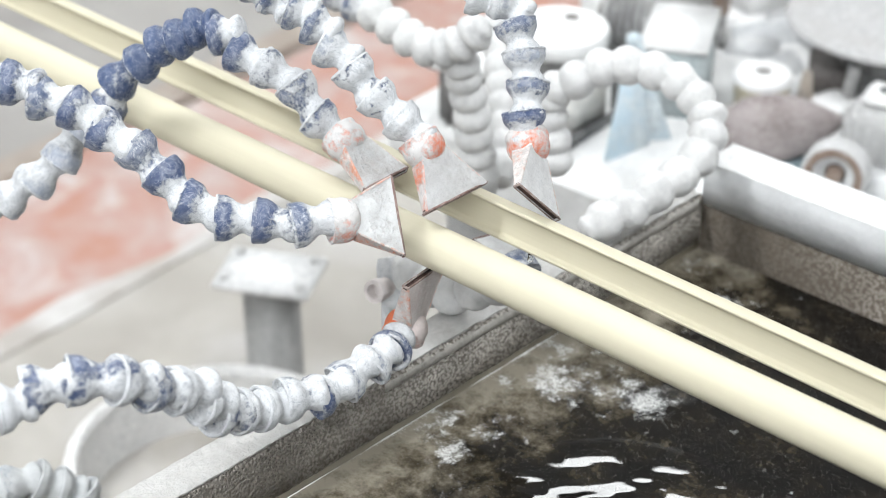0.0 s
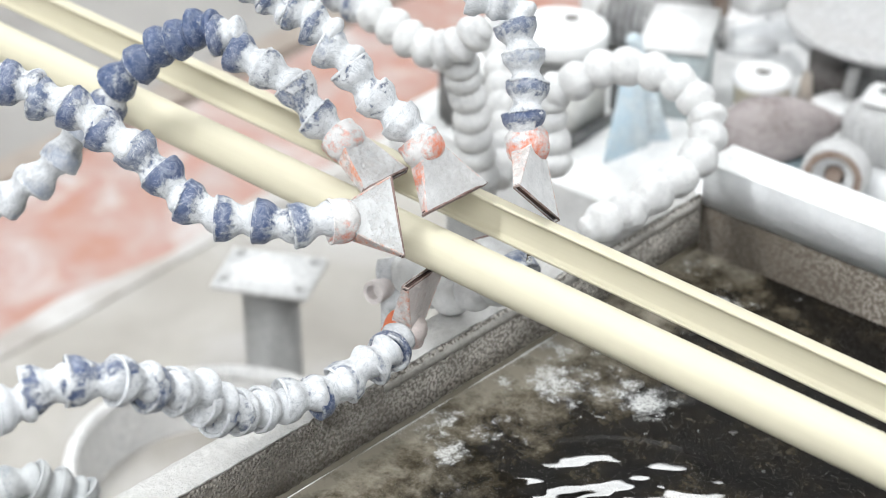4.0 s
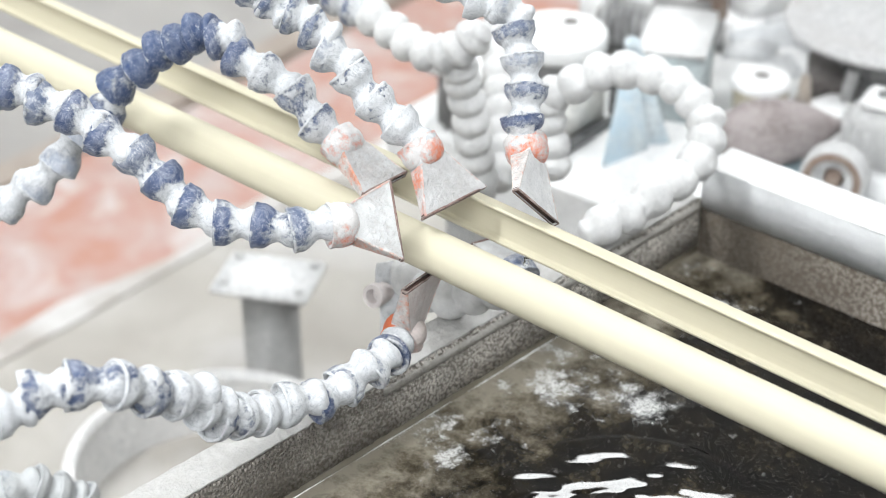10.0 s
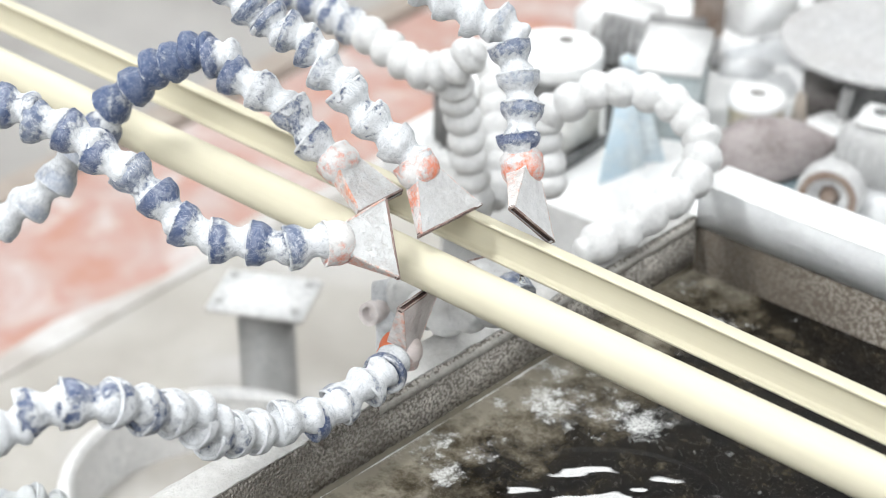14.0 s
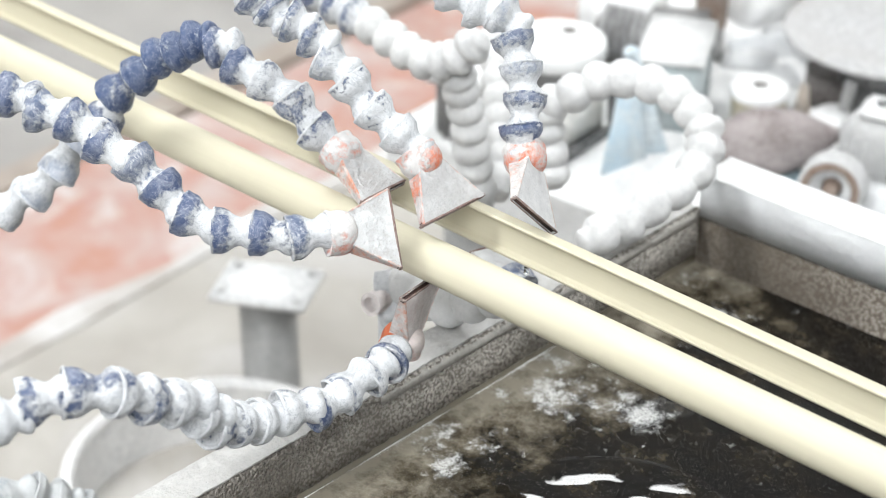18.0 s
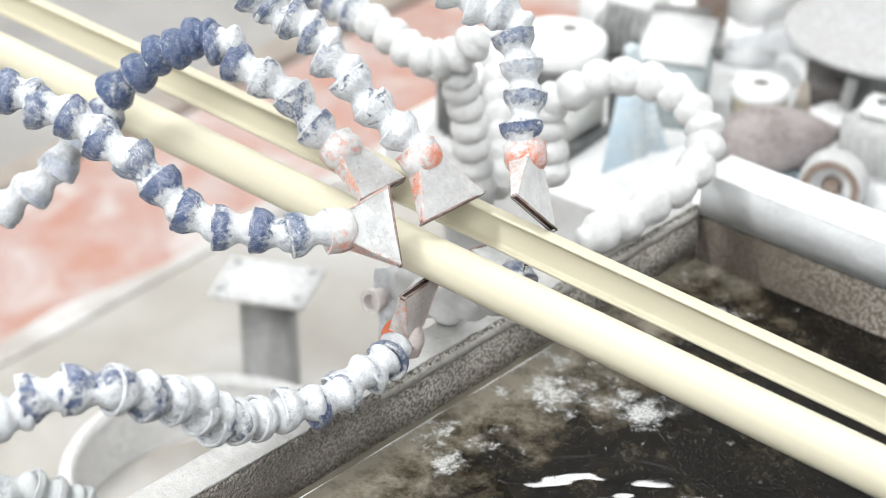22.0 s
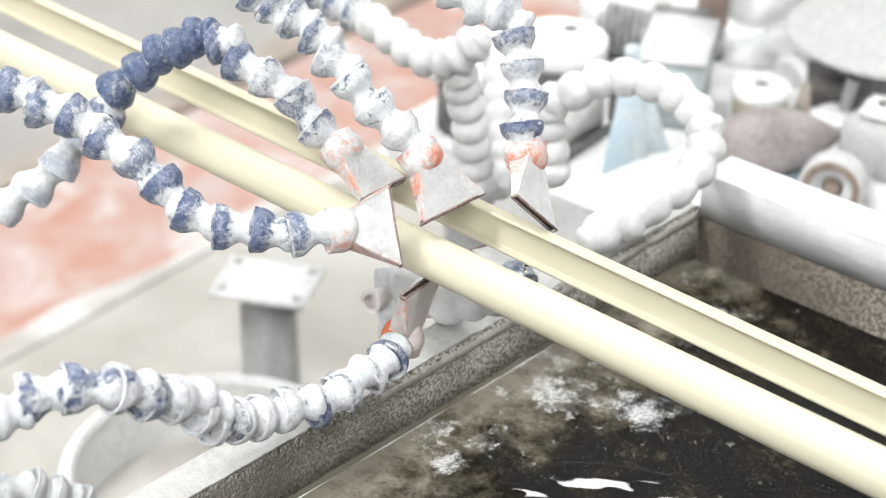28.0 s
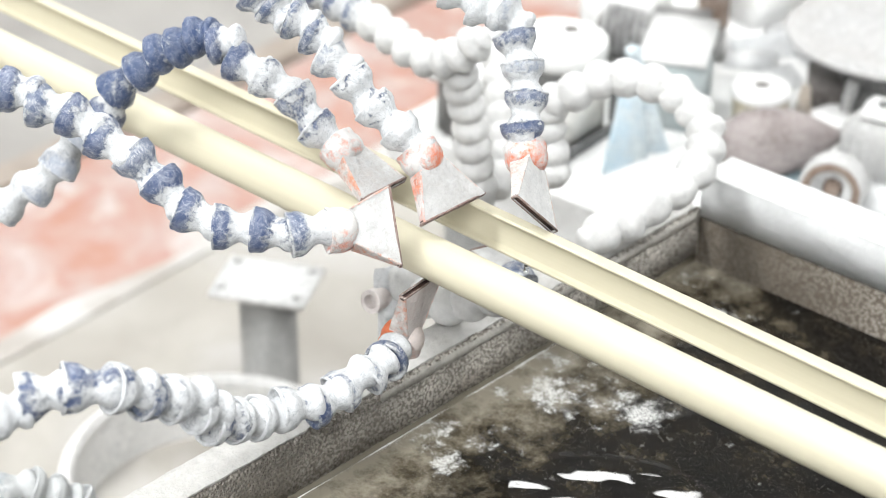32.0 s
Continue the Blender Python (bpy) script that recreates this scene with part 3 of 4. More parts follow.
def ripple_patch(seed, rx, ry, waves, high):
    """A low patch of waves that sinks into the sheet at its edge."""
    bm = bmesh.new()
    nx, ny = 120, 100
    grid = []
    for j in range(ny + 1):
        row = []
        for i in range(nx + 1):
            u, v = 2 * i / nx - 1, 2 * j / ny - 1
            x, y = u * rx, v * ry
            fade = max(0.0, 1 - (u * u + v * v)) ** 2
            k = Vector((x * waves, y * waves * 1.9, seed))
            away = Vector((x, y + 0.115, 0)).length
            h = 0.75 * noise.noise(k) + 0.35 * noise.noise(k * 2.1) + 0.55 * math.sin(2 * math.pi * away / 0.026 + 2.2 * noise.noise(k * 0.8 + Vector((5, 0, 0)))) * (0.5 + noise.noise(k * 0.6 + Vector((0, 9, 0))))
            row.append(bm.verts.new((x, y, -0.0009 + min(1.0, fade * 6) * 0.0012 + fade * high * h)))
        grid.append(row)
    for j in range(ny):
        for i in range(nx):
            bm.faces.new((grid[j][i], grid[j][i + 1], grid[j + 1][i + 1], grid[j + 1][i]))
    return bm


RIPPLES = []
for seed, rx, ry, wv, hg, cx, cy, turn in ((1.7, 0.105, 0.085, 38.0, 0.00056, -0.530, 0.772, 42.0),):
    r = solid("water_ripple", ripple_patch(seed, rx, ry, wv, hg), M_RIPPLE, "rippling patch of dark water catching the lamp", "water", kind="structure", smooth=True)
    r.matrix_world = pose(cx, cy, WATER_Z + 0.0002, 0, 0, turn)
    RIPPLES.append((r, cx, cy, turn))

# ---- the two bars ----


def long_bar(name, section, a, b, label, roll=0.0):
    bm = bmesh.new()
    a, b = Vector(a), Vector(b)
    x = (b - a).normalized()
    y = Vector((0, 0, 1)).cross(x).normalized()
    z = x.cross(y)
    cr, sr = math.cos(radians(roll)), math.sin(radians(roll))
    rings = [[bm.verts.new(p + y * (s * cr + t * sr) + z * (t * cr - s * sr)) for s, t in section] for p in (a, b)]
    n = len(section)
    for i in range(n):
        j = (i + 1) % n
        bm.faces.new((rings[0][i], rings[0][j], rings[1][j], rings[1][i]))
    bm.faces.new(rings[0]), bm.faces.new(list(reversed(rings[1])))
    bmesh.ops.recalc_face_normals(bm, faces=bm.faces)
    return solid(name, sharp(bm, 30), M_BAR, label, "bar", "fibreglass bars", smooth=True)


R = 0.0136
long_bar("round_bar", [(R * math.cos(2 * math.pi * i / 64), R * math.sin(2 * math.pi * i / 64)) for i in range(64)], (-4.2, 0.804, 0.1), (3.2, 0.7005, 0.1),
         "smooth round cream fibreglass bar under the nozzles")


def channel(w, h, t, deep):
    """Section of a bar with a shallow groove towards -y, with slightly rounded edges; (y, z)."""
    c, g = 0.0008, -w / 2 + deep
    return [(-w / 2 + c, h / 2), (w / 2 - 0.0025, h / 2), (w / 2 - 0.0007, h / 2 - 0.0007), (w / 2, h / 2 - 0.0025), (w / 2, -h / 2 + 0.0025), (w / 2 - 0.0025, -h / 2), (-w / 2 + c, -h / 2), (-w / 2, -h / 2 + c),
            (-w / 2, -h / 2 + t - c), (-w / 2 + c, -h / 2 + t), (g - 0.0030, -h / 2 + t), (g - 0.0016, -h / 2 + t + 0.0005), (g - 0.0005, -h / 2 + t + 0.0016), (g, -h / 2 + t + 0.0036), (g, h / 2 - t - 0.0012), (g - 0.0006, h / 2 - t),
            (-w / 2 + c, h / 2 - t), (-w / 2, h / 2 - t + c), (-w / 2, h / 2 - c)]


long_bar("channel_bar", channel(0.0115, 0.0236, 0.0026, 0.0042), (-4.2, 0.908, 0.1), (3.2, 0.699, 0.1), "cream fibreglass channel bar with an open groove", 9.0)

# ---- jointed coolant hoses ----
# one link: a thin flared rim, a bell that narrows to a neck, and a ball that sits in the next bell
LINK = [(0.0014, 0.0), (0.0012, 0.0098), (0.0010, 0.0116), (-0.0001, 0.0122), (-0.0006, 0.0129), (-0.0006, 0.0139), (0.0002, 0.0145), (0.0011, 0.0144), (0.0019, 0.0141), (0.0036, 0.0142), (0.0054, 0.0140), (0.0072, 0.0134), (0.0088, 0.0125), (0.0102, 0.0114), (0.0115, 0.0105), (0.0128, 0.0097), (0.0142, 0.0091), (0.0156, 0.0089), (0.0172, 0.0095), (0.0188, 0.0105), (0.0206, 0.0113), (0.0228, 0.0116), (0.0250, 0.0110), (0.0266, 0.0094), (0.0278, 0.0060), (0.0282, 0.0)]
LINK_ROUND = [(-0.0087, 0.0000), (-0.0082, 0.0036), (-0.0068, 0.0070), (-0.0045, 0.0099), (-0.0016, 0.0121), (0.0018, 0.0135), (0.0055, 0.0140), (0.0092, 0.0135), (0.0126, 0.0121), (0.0155, 0.0099), (0.0188, 0.0100), (0.0217, 0.0085), (0.0227, 0.0000)]
LINKS = {}


def link(material, profile, seed, lumps):
    key = (material.name, seed, lumps, profile is LINK)
    if key not in LINKS:
        LINKS[key] = link_mesh(turned(profile, 44, "X", lumps=lumps, freq=150.0, seed=seed, angle=50 if profile is LINK else 85), "link", material)
    return LINKS[key]


def mark_mesh(material):
    key = (material.name, "mark")
    if key not in LINKS:
        LINKS[key] = link_mesh(box(-0.0015, 0.0015, -0.0003, 0.0003, -0.0004, 0.0003, 0.0002, segs=1), "embossed_mark", material)
    return LINKS[key]


def hose(name, points, materials, label, rounded=False, lumps=0.0005, stretch=1.06, ways=None, marks=()):
    """A chain of ball-and-socket links: one link at each point, turned along its way or to the next point; marks: links with embossed bars."""
    pts = [Vector(p) for p in points]
    base = thing(name, Matrix.Translation(pts[0]), label, "hose", "coolant hoses")
    for i, p in enumerate(pts[:-1]):
        way = pts[i + 1] - p
        k = min(1.25, max(0.66, way.length / (0.0195 if rounded else 0.0218)))
        m = frame_along(p - pts[0], Vector(ways[i]) if ways else way, Vector((0.1, 0.2, 1)))
        if not ways:
            sway = Vector((p.x * 90, p.y * 90, i))
            m = m @ Matrix.Rotation(radians(7 * noise.noise(sway)), 4, "Y") @ Matrix.Rotation(radians(7 * noise.noise(sway * 1.7)), 4, "Z")
        spin = (i * 67) % 360
        o = part("link", link(materials[i % len(materials)], LINK_ROUND if rounded else LINK, i % 6 + 0.5, lumps), None, base)
        o.matrix_basis = m @ Matrix.Rotation(radians(spin), 4, "X") @ Matrix.Diagonal((k, stretch, stretch, 1))
        if i in marks:
            for j in range(6):
                bar = part("embossed_mark", mark_mesh(M_HAZE), None, o)
                bar.matrix_basis = Matrix.Rotation(radians(48 - spin + 8 * (j - 2.5)), 4, "X") @ Matrix.Translation((0.0042, 0, 0.0139)) @ Matrix.Rotation(radians((16, -16)[j % 2]), 4, "Z")
    return base


BASE_W, BASE_T = 0.0195, 0.0150


def fan_half(s, tip, thick):
    """Half width and half thickness of the fan at the share s of its length."""
    return (BASE_W + (tip - BASE_W) * s) / 2, (BASE_T + (thick - BASE_T) * s ** 0.85) / 2


def fan_mesh(length, tip, thick):
    """The flat flared wedge: from a square neck to a wide open slot, hollow at the tip, its faces dented."""
    bm = bmesh.new()
    rings = []
    across = [-1.0, -0.66, -0.33, 0.0, 0.33, 0.66, 1.0]
    for i in range(13):
        s = i / 12
        w, t = fan_half(s, tip, thick)
        c = 0.0006
        rim = [(-w, -t + c)] + [((w - c) * u, -t) for u in across] + [(w, -t + c), (w, t - c)] + [((w - c) * u, t) for u in reversed(across)] + [(-w, t - c)]
        ring = []
        for y, z in rim:
            p = Vector((length * s, y, z))
            k = Vector((p.x, p.y, z * 3)) * 90.0 + Vector((tip * 900, 0, 0))
            dent = noise.noise(k) * 0.0004 + noise.noise(k * 2.9) * 0.00025
            ring.append(bm.verts.new(p + Vector((0.0005 * noise.noise(k * 1.7) if i == 12 else 0, 0.4 * dent, dent if abs(z) > t - 1e-5 else 0))))
        rings.append(ring)
    n = len(rings[0])
    for a, b in zip(rings, rings[1:]):
        for i in range(n):
            j = (i + 1) % n
            bm.faces.new((a[i], a[j], b[j], b[i]))
    bm.faces.new(list(reversed(rings[0])))
    # the slot: a lip, then inner walls going back
    wall = 0.0007
    inner = []
    for s in (1.0, 0.66):
        w, t = fan_half(s, tip, thick)
        w, t = (w - wall) / (tip / 2) * tip / 2, max(0.0006, t - wall)
        inner.append([bm.verts.new((length * s, max(-w, min(w, v.co.y)), t if v.co.z > 0 else -t)) for v in rings[-1]])
    for a, b in ((rings[-1], inner[0]), (inner[0], inner[1])):
        for i in range(n):
            j = (i + 1) % n
            bm.faces.new((a[i], a[j], b[j], b[i]))
    bmesh.ops.recalc_face_normals(bm, faces=bm.faces)
    return sharp(bm, 40)


CUP = [(-0.0060, 0.0), (-0.0066, 0.0104), (-0.0084, 0.0124), (-0.0088, 0.0133), (-0.0084, 0.0139), (-0.0072, 0.0139), (-0.0058, 0.0134), (-0.0040, 0.0136), (-0.0010, 0.0138), (0.0020, 0.0134), (0.0048, 0.0122), (0.0070, 0.0104), (0.0088, 0.0074), (0.0096, 0.0)]


def rib_mesh(length, tip, thick, side):
    """The worn edge along one side of the fan."""
    bm = bmesh.new()
    rings = []
    for i in range(13):
        s = 0.10 + 0.88 * i / 12
        w, h = fan_half(s, tip, thick)
        w += 0.0003 + 0.00025 * noise.noise(Vector((i * 1.3, tip * 900, side)))
        h += 0.0002 + 0.0002 * noise.noise(Vector((i * 0.9, tip * 700, side * 3)))
        c = 0.0006
        rings.append([bm.verts.new((length * s, side * y, z)) for y, z in ((w - 0.0014, -h), (w - c, -h), (w, -h + c), (w, h - c), (w - c, h), (w - 0.0014, h))])
    for a, b in zip(rings, rings[1:]):
        for i in range(6):
            j = (i + 1) % 6
            bm.faces.new((a[i], a[j], b[j], b[i]))
    bm.faces.new(rings[0]), bm.faces.new(list(reversed(rings[-1])))
    bmesh.ops.recalc_face_normals(bm, faces=bm.faces)
    return sharp(bm, 30)


def lip_mesh(width, thick):
    """The thin worn edge round the slot."""
    bm = bmesh.new()
    w, t, e = width / 2 + 0.0002, thick / 2 + 0.0002, 0.0007
    for y0, y1, z0, z1 in ((-w, w, t - e, t), (-w, w, -t, -t + e), (-w, -w + e, -t + e, t - e), (w - e, w, -t + e, t - e)):
        box(-0.0012, 0.0003, y0, y1, z0, z1, bm=bm)
    return bm


def nozzle(base, a, b, label, fan_material, tip=None, thick=0.0042, cup=None, rib=None):
    """A flat fan nozzle whose slot runs from a to b; base is the middle of its orange socket."""
    base, a, b = Vector(base), Vector(a), Vector(b)
    mid = (a + b) / 2
    x = (mid - base).normalized()
    y = (b - a)
    width = tip or y.length
    y = (y - x * y.dot(x)).normalized()
    m = Matrix.Translation(base) @ Matrix((x, y, x.cross(y))).transposed().to_4x4()
    t = thing("fan_nozzle", m, label, "nozzle", "fan nozzles")
    length = (mid - base).length
    part("socket", turned(CUP, 40, "X", lumps=0.0004, freq=140.0, seed=base.x * 50), cup or M_ORANGE, t, "" if cup else "orange socket with white slurry")
    neck = 0.003
    o = part("fan", fan_mesh(length - neck, width, thick), fan_material, t)
    o.location.x = neck
    for side in (-1, 1):
        part("side_rib", rib_mesh(length - neck, width, thick, side), rib or M_EDGE, t, "orange worn edge with white slurry").location.x = neck
    part("slot_lip", lip_mesh(width, thick), M_LIP, t, "rusty brown lip of the slot").location.x = length
    part("slot", box(-0.0015, 0.0, -width / 2 + 0.0006, width / 2 - 0.0006, -thick / 2 + 0.0007, thick / 2 - 0.0007), M_RUST, t, "dark brown slot").location.x = length - 0.0009
    return t


hose("coolant_hose", [(-0.8877, 0.5733, 0.2161), (-0.8736, 0.5843, 0.2128), (-0.8576, 0.5951, 0.2092), (-0.8423, 0.6035, 0.2014), (-0.8257, 0.6154, 0.1964), (-0.8094, 0.6220, 0.1854), (-0.7909, 0.6318, 0.1760), (-0.7739, 0.6368, 0.1624), (-0.7581, 0.6395, 0.1473), (-0.7392, 0.6483, 0.1380), (-0.7225, 0.6641, 0.1359), (-0.7049, 0.6770, 0.1330), (-0.6896, 0.6939, 0.1357)],
     [M_BLUE, M_PALE, M_BLUE, M_PALE, M_BLUE, M_BLUE, M_PALE, M_BLUE, M_BLUE, M_BLUE, M_BLUE, M_PALE], "jointed blue plastic coolant hose splashed with white slurry", stretch=0.97, ways=[(0.81, 0.57, -0.14), (0.83, 0.55, -0.12), (0.81, 0.57, -0.11), (0.85, 0.51, -0.13), (0.88, 0.32, -0.36), (0.88, 0.30, -0.37), (0.75, 0.16, -0.65), (0.79, 0.13, -0.60), (0.85, 0.42, -0.31), (0.74, 0.67, -0.06), (0.80, 0.59, -0.08), (0.58, 0.81, 0.10)], marks=(4, 6))
hose("coolant_hose", [(-0.9945, 0.6247, 0.0277), (-0.9800, 0.6393, 0.0414), (-0.9646, 0.6542, 0.0567), (-0.9497, 0.6706, 0.0703), (-0.9374, 0.6852, 0.0865), (-0.9266, 0.6996, 0.1059), (-0.9146, 0.7120, 0.1253), (-0.9098, 0.7162, 0.1424), (-0.8943, 0.7256, 0.1583), (-0.8819, 0.7332, 0.1734), (-0.8683, 0.7386, 0.1807), (-0.8571, 0.7435, 0.1901), (-0.8433, 0.7481, 0.1887), (-0.8285, 0.7518, 0.1815), (-0.8099, 0.7573, 0.1744), (-0.7896, 0.7650, 0.1661), (-0.7710, 0.7644, 0.1496), (-0.7524, 0.7673, 0.1374)],
     [M_WHITE, M_HAZE, M_HAZE, M_HAZE, M_HAZE, M_HAZE, M_BLUE, M_DEEP, M_DEEP, M_DEEP, M_DEEP, M_DEEP, M_BLUE, M_BLUE, M_SPOT, M_FLECK, M_SPOT], "arched jointed coolant hose, bare blue at its top and white below", stretch=0.97, ways=[(0.39, 0.65, 0.65), (0.42, 0.64, 0.64), (0.41, 0.64, 0.65), (0.38, 0.61, 0.69), (0.21, 0.58, 0.78), (0.30, 0.53, 0.79), (0.38, 0.42, 0.82), (0.57, 0.45, 0.69), (0.67, 0.42, 0.61), (0.80, 0.36, 0.49), (0.81, 0.33, 0.49), (0.85, 0.44, 0.30), (0.84, 0.52, 0.19), (0.93, 0.24, -0.29), (0.87, 0.30, -0.38), (0.73, 0.06, -0.68), (0.81, 0.22, -0.55)])
hose("coolant_hose", [(-0.8156, 0.7425, 0.2512), (-0.8008, 0.7453, 0.2391), (-0.7904, 0.7507, 0.2328), (-0.7784, 0.7550, 0.2254), (-0.7669, 0.7596, 0.2170), (-0.7561, 0.7606, 0.2051), (-0.7398, 0.7657, 0.1941), (-0.7239, 0.7686, 0.1791), (-0.7079, 0.7735, 0.1663), (-0.6923, 0.7772, 0.1525)],
     [M_PALE, M_PALE, M_PALE, M_PALE, M_PALE, M_HAZE, M_FLECK, M_FLECK, M_SPOT], "jointed coolant hose half covered by white slurry", stretch=0.97, ways=[(0.78, 0.11, -0.61), (0.78, 0.20, -0.59), (0.83, 0.15, -0.54), (0.87, 0.39, -0.29), (0.88, 0.35, -0.31), (0.89, 0.28, -0.36), (0.72, 0.10, -0.69), (0.80, 0.21, -0.56), (0.80, 0.22, -0.55)])
hose("coolant_hose", [(-0.7373, 0.8336, 0.2417), (-0.7242, 0.8388, 0.2342), (-0.7081, 0.8453, 0.2252), (-0.6939, 0.8556, 0.2229), (-0.6816, 0.8551, 0.2094), (-0.6711, 0.8517, 0.1942), (-0.6623, 0.8460, 0.1780), (-0.6578, 0.8363, 0.1615), (-0.6496, 0.8312, 0.1467)],
     [M_WHITE, M_WHITE, M_WHITE, M_HAZE, M_PALE, M_HAZE, M_PALE, M_BLUE], "hanging jointed blue coolant hose with white slurry patches", stretch=0.97, ways=[(0.85, 0.33, -0.41), (0.85, 0.42, -0.30), (0.85, 0.43, -0.29), (0.85, 0.20, -0.50), (0.59, -0.28, -0.76), (0.47, -0.36, -0.81), (0.36, -0.48, -0.80), (0.45, -0.38, -0.81)])
hose("coolant_hose", [(-0.7005, 0.4184, 0.1342), (-0.6931, 0.4344, 0.1346), (-0.6906, 0.4470, 0.1340), (-0.6879, 0.4632, 0.1375), (-0.6770, 0.4831, 0.1390), (-0.6636, 0.5036, 0.1347), (-0.6605, 0.5209, 0.1221), (-0.6605, 0.5387, 0.1096), (-0.6591, 0.5551, 0.0941), (-0.6614, 0.5668, 0.0786), (-0.6628, 0.5853, 0.0684), (-0.6641, 0.6033, 0.0594), (-0.6636, 0.6219, 0.0551), (-0.6584, 0.6422, 0.0477), (-0.6560, 0.6639, 0.0469), (-0.6529, 0.6857, 0.0494), (-0.6520, 0.7026, 0.0523), (-0.6547, 0.7176, 0.0544)],
     [M_WHITE, M_WHITE, M_WHITE, M_SPOT, M_SPOT, M_SPOT, M_PALE, M_FLECK, M_FLECK, M_SPOT, M_FLECK, M_WHITE, M_SPOT, M_BLUE, M_PALE, M_PALE, M_BLUE], "low jointed coolant hose caked with white slurry over the tank rim", stretch=0.97, ways=[(0.48, 0.88, -0.01), (0.30, 0.95, -0.09), (0.39, 0.92, -0.00), (0.52, 0.85, 0.04), (0.56, 0.82, -0.13), (0.21, 0.89, -0.41), (0.12, 0.87, -0.48), (0.12, 0.93, -0.34), (0.05, 0.89, -0.45), (0.08, 0.89, -0.45), (0.06, 0.93, -0.37), (0.18, 0.93, -0.31), (0.36, 0.93, -0.08), (0.24, 0.96, 0.12), (0.12, 0.93, 0.35), (0.05, 0.94, 0.34), (-0.36, 0.93, 0.02)], marks=(16,))
hose("coolant_hose", [(-0.7577, 1.0020, 0.0138), (-0.7612, 1.0051, 0.0287), (-0.7663, 1.0066, 0.0454), (-0.7710, 1.0079, 0.0594), (-0.7704, 1.0107, 0.0698), (-0.7590, 1.0188, 0.0771), (-0.7463, 1.0315, 0.0886), (-0.7315, 1.0419, 0.0932), (-0.7128, 1.0513, 0.0926), (-0.6942, 1.0568, 0.0892), (-0.6772, 1.0590, 0.0816), (-0.6628, 1.0564, 0.0728), (-0.6539, 1.0503, 0.0636), (-0.6507, 1.0376, 0.0524), (-0.6523, 1.0193, 0.0414), (-0.6604, 0.9993, 0.0349), (-0.6664, 0.9796, 0.0249), (-0.6753, 0.9623, 0.0208), (-0.6819, 0.9436, 0.0146)],
     [M_SOFTWHITE], "looping jointed coolant hose fully caked with white slurry", True, 0.0008)
hose("coolant_hose", [(-0.958, 0.935, 0.143), (-0.940, 0.938, 0.137), (-0.923, 0.941, 0.131), (-0.907, 0.943, 0.126), (-0.891, 0.946, 0.123), (-0.874, 0.948, 0.117), (-0.859, 0.948, 0.111), (-0.844, 0.950, 0.106), (-0.830, 0.954, 0.107), (-0.819, 0.959, 0.110), (-0.810, 0.966, 0.119), (-0.804, 0.969, 0.126)],
     [M_BLUE, M_BLUE, M_BLUE, M_PALE, M_SOFTWHITE, M_SOFTWHITE, M_SOFTWHITE, M_SOFTWHITE, M_SOFTWHITE, M_SOFTWHITE, M_SOFTWHITE, M_SOFTWHITE], "white caked jointed coolant hose bending behind the bars", True)
hose("coolant_hose", [(-0.822, 0.968, 0.096), (-0.824, 0.973, 0.083), (-0.823, 0.978, 0.066), (-0.822, 0.981, 0.048), (-0.822, 0.984, 0.030), (-0.822, 0.988, 0.012), (-0.821, 0.991, -0.006), (-0.818, 0.994, -0.026)],
     [M_SOFTWHITE], "white caked jointed coolant hose hanging behind the bars", True)
hose("coolant_hose", [(-0.920, 1.130, 0.037), (-0.907, 1.118, 0.028), (-0.895, 1.106, 0.018), (-0.883, 1.093, 0.009), (-0.871, 1.080, 0.000), (-0.859, 1.067, -0.009), (-0.848, 1.054, -0.018), (-0.838, 1.040, -0.026), (-0.829, 1.025, -0.035)],
     [M_SOFTWHITE], "hanging white caked jointed coolant hose", True)
hose("coolant_hose", [(-0.649, 0.827, 0.047), (-0.662, 0.827, 0.038), (-0.679, 0.823, 0.029), (-0.695, 0.818, 0.018), (-0.714, 0.817, 0.014), (-0.733, 0.819, 0.015), (-0.750, 0.824, 0.017)],
     [M_SOFTWHITE], "white caked jointed coolant hose below the bars", True)
hose("coolant_hose", [(-0.9256, 0.5655, -0.1226), (-0.9139, 0.5889, -0.1226), (-0.9048, 0.6084, -0.1226), (-0.8970, 0.6201, -0.1317), (-0.8892, 0.6331, -0.1395), (-0.8814, 0.6370, -0.1564)],
     [M_GREYED], "grey caked jointed coolant hose near the tank rim")
nozzle((-0.6837, 0.6988, 0.1354), (-0.6805, 0.7396, 0.1495), (-0.6513, 0.7152, 0.1156),
       "flat white-crusted fan nozzle with an orange socket beside the round bar", M_NOZZLE)
nozzle((-0.7471, 0.7690, 0.1358), (-0.7128, 0.7880, 0.1210), (-0.7129, 0.7481, 0.1219),
       "flat fan nozzle with an orange socket above the channel bar", M_NOZZLE)
nozzle((-0.6884, 0.7774, 0.1487), (-0.6604, 0.8032, 0.1242), (-0.6621, 0.7480, 0.1251),
       "flat wet grey fan nozzle with an orange socket above both bars", M_NOZZLE_GREY, rib=M_ORANGE_EDGE)
nozzle((-0.6477, 0.8296, 0.1428), (-0.6216, 0.7861, 0.1421), (-0.6187, 0.8229, 0.1062),
       "white fan nozzle with an orange socket showing its dark slot", M_FANWHITE)
nozzle((-0.6629, 0.7309, 0.0527), (-0.6488, 0.7151, 0.0958), (-0.6644, 0.7679, 0.0817),
       "upturned pinkish fan nozzle with an orange spot on its socket", M_PINKED, cup=M_CUPSPOT)
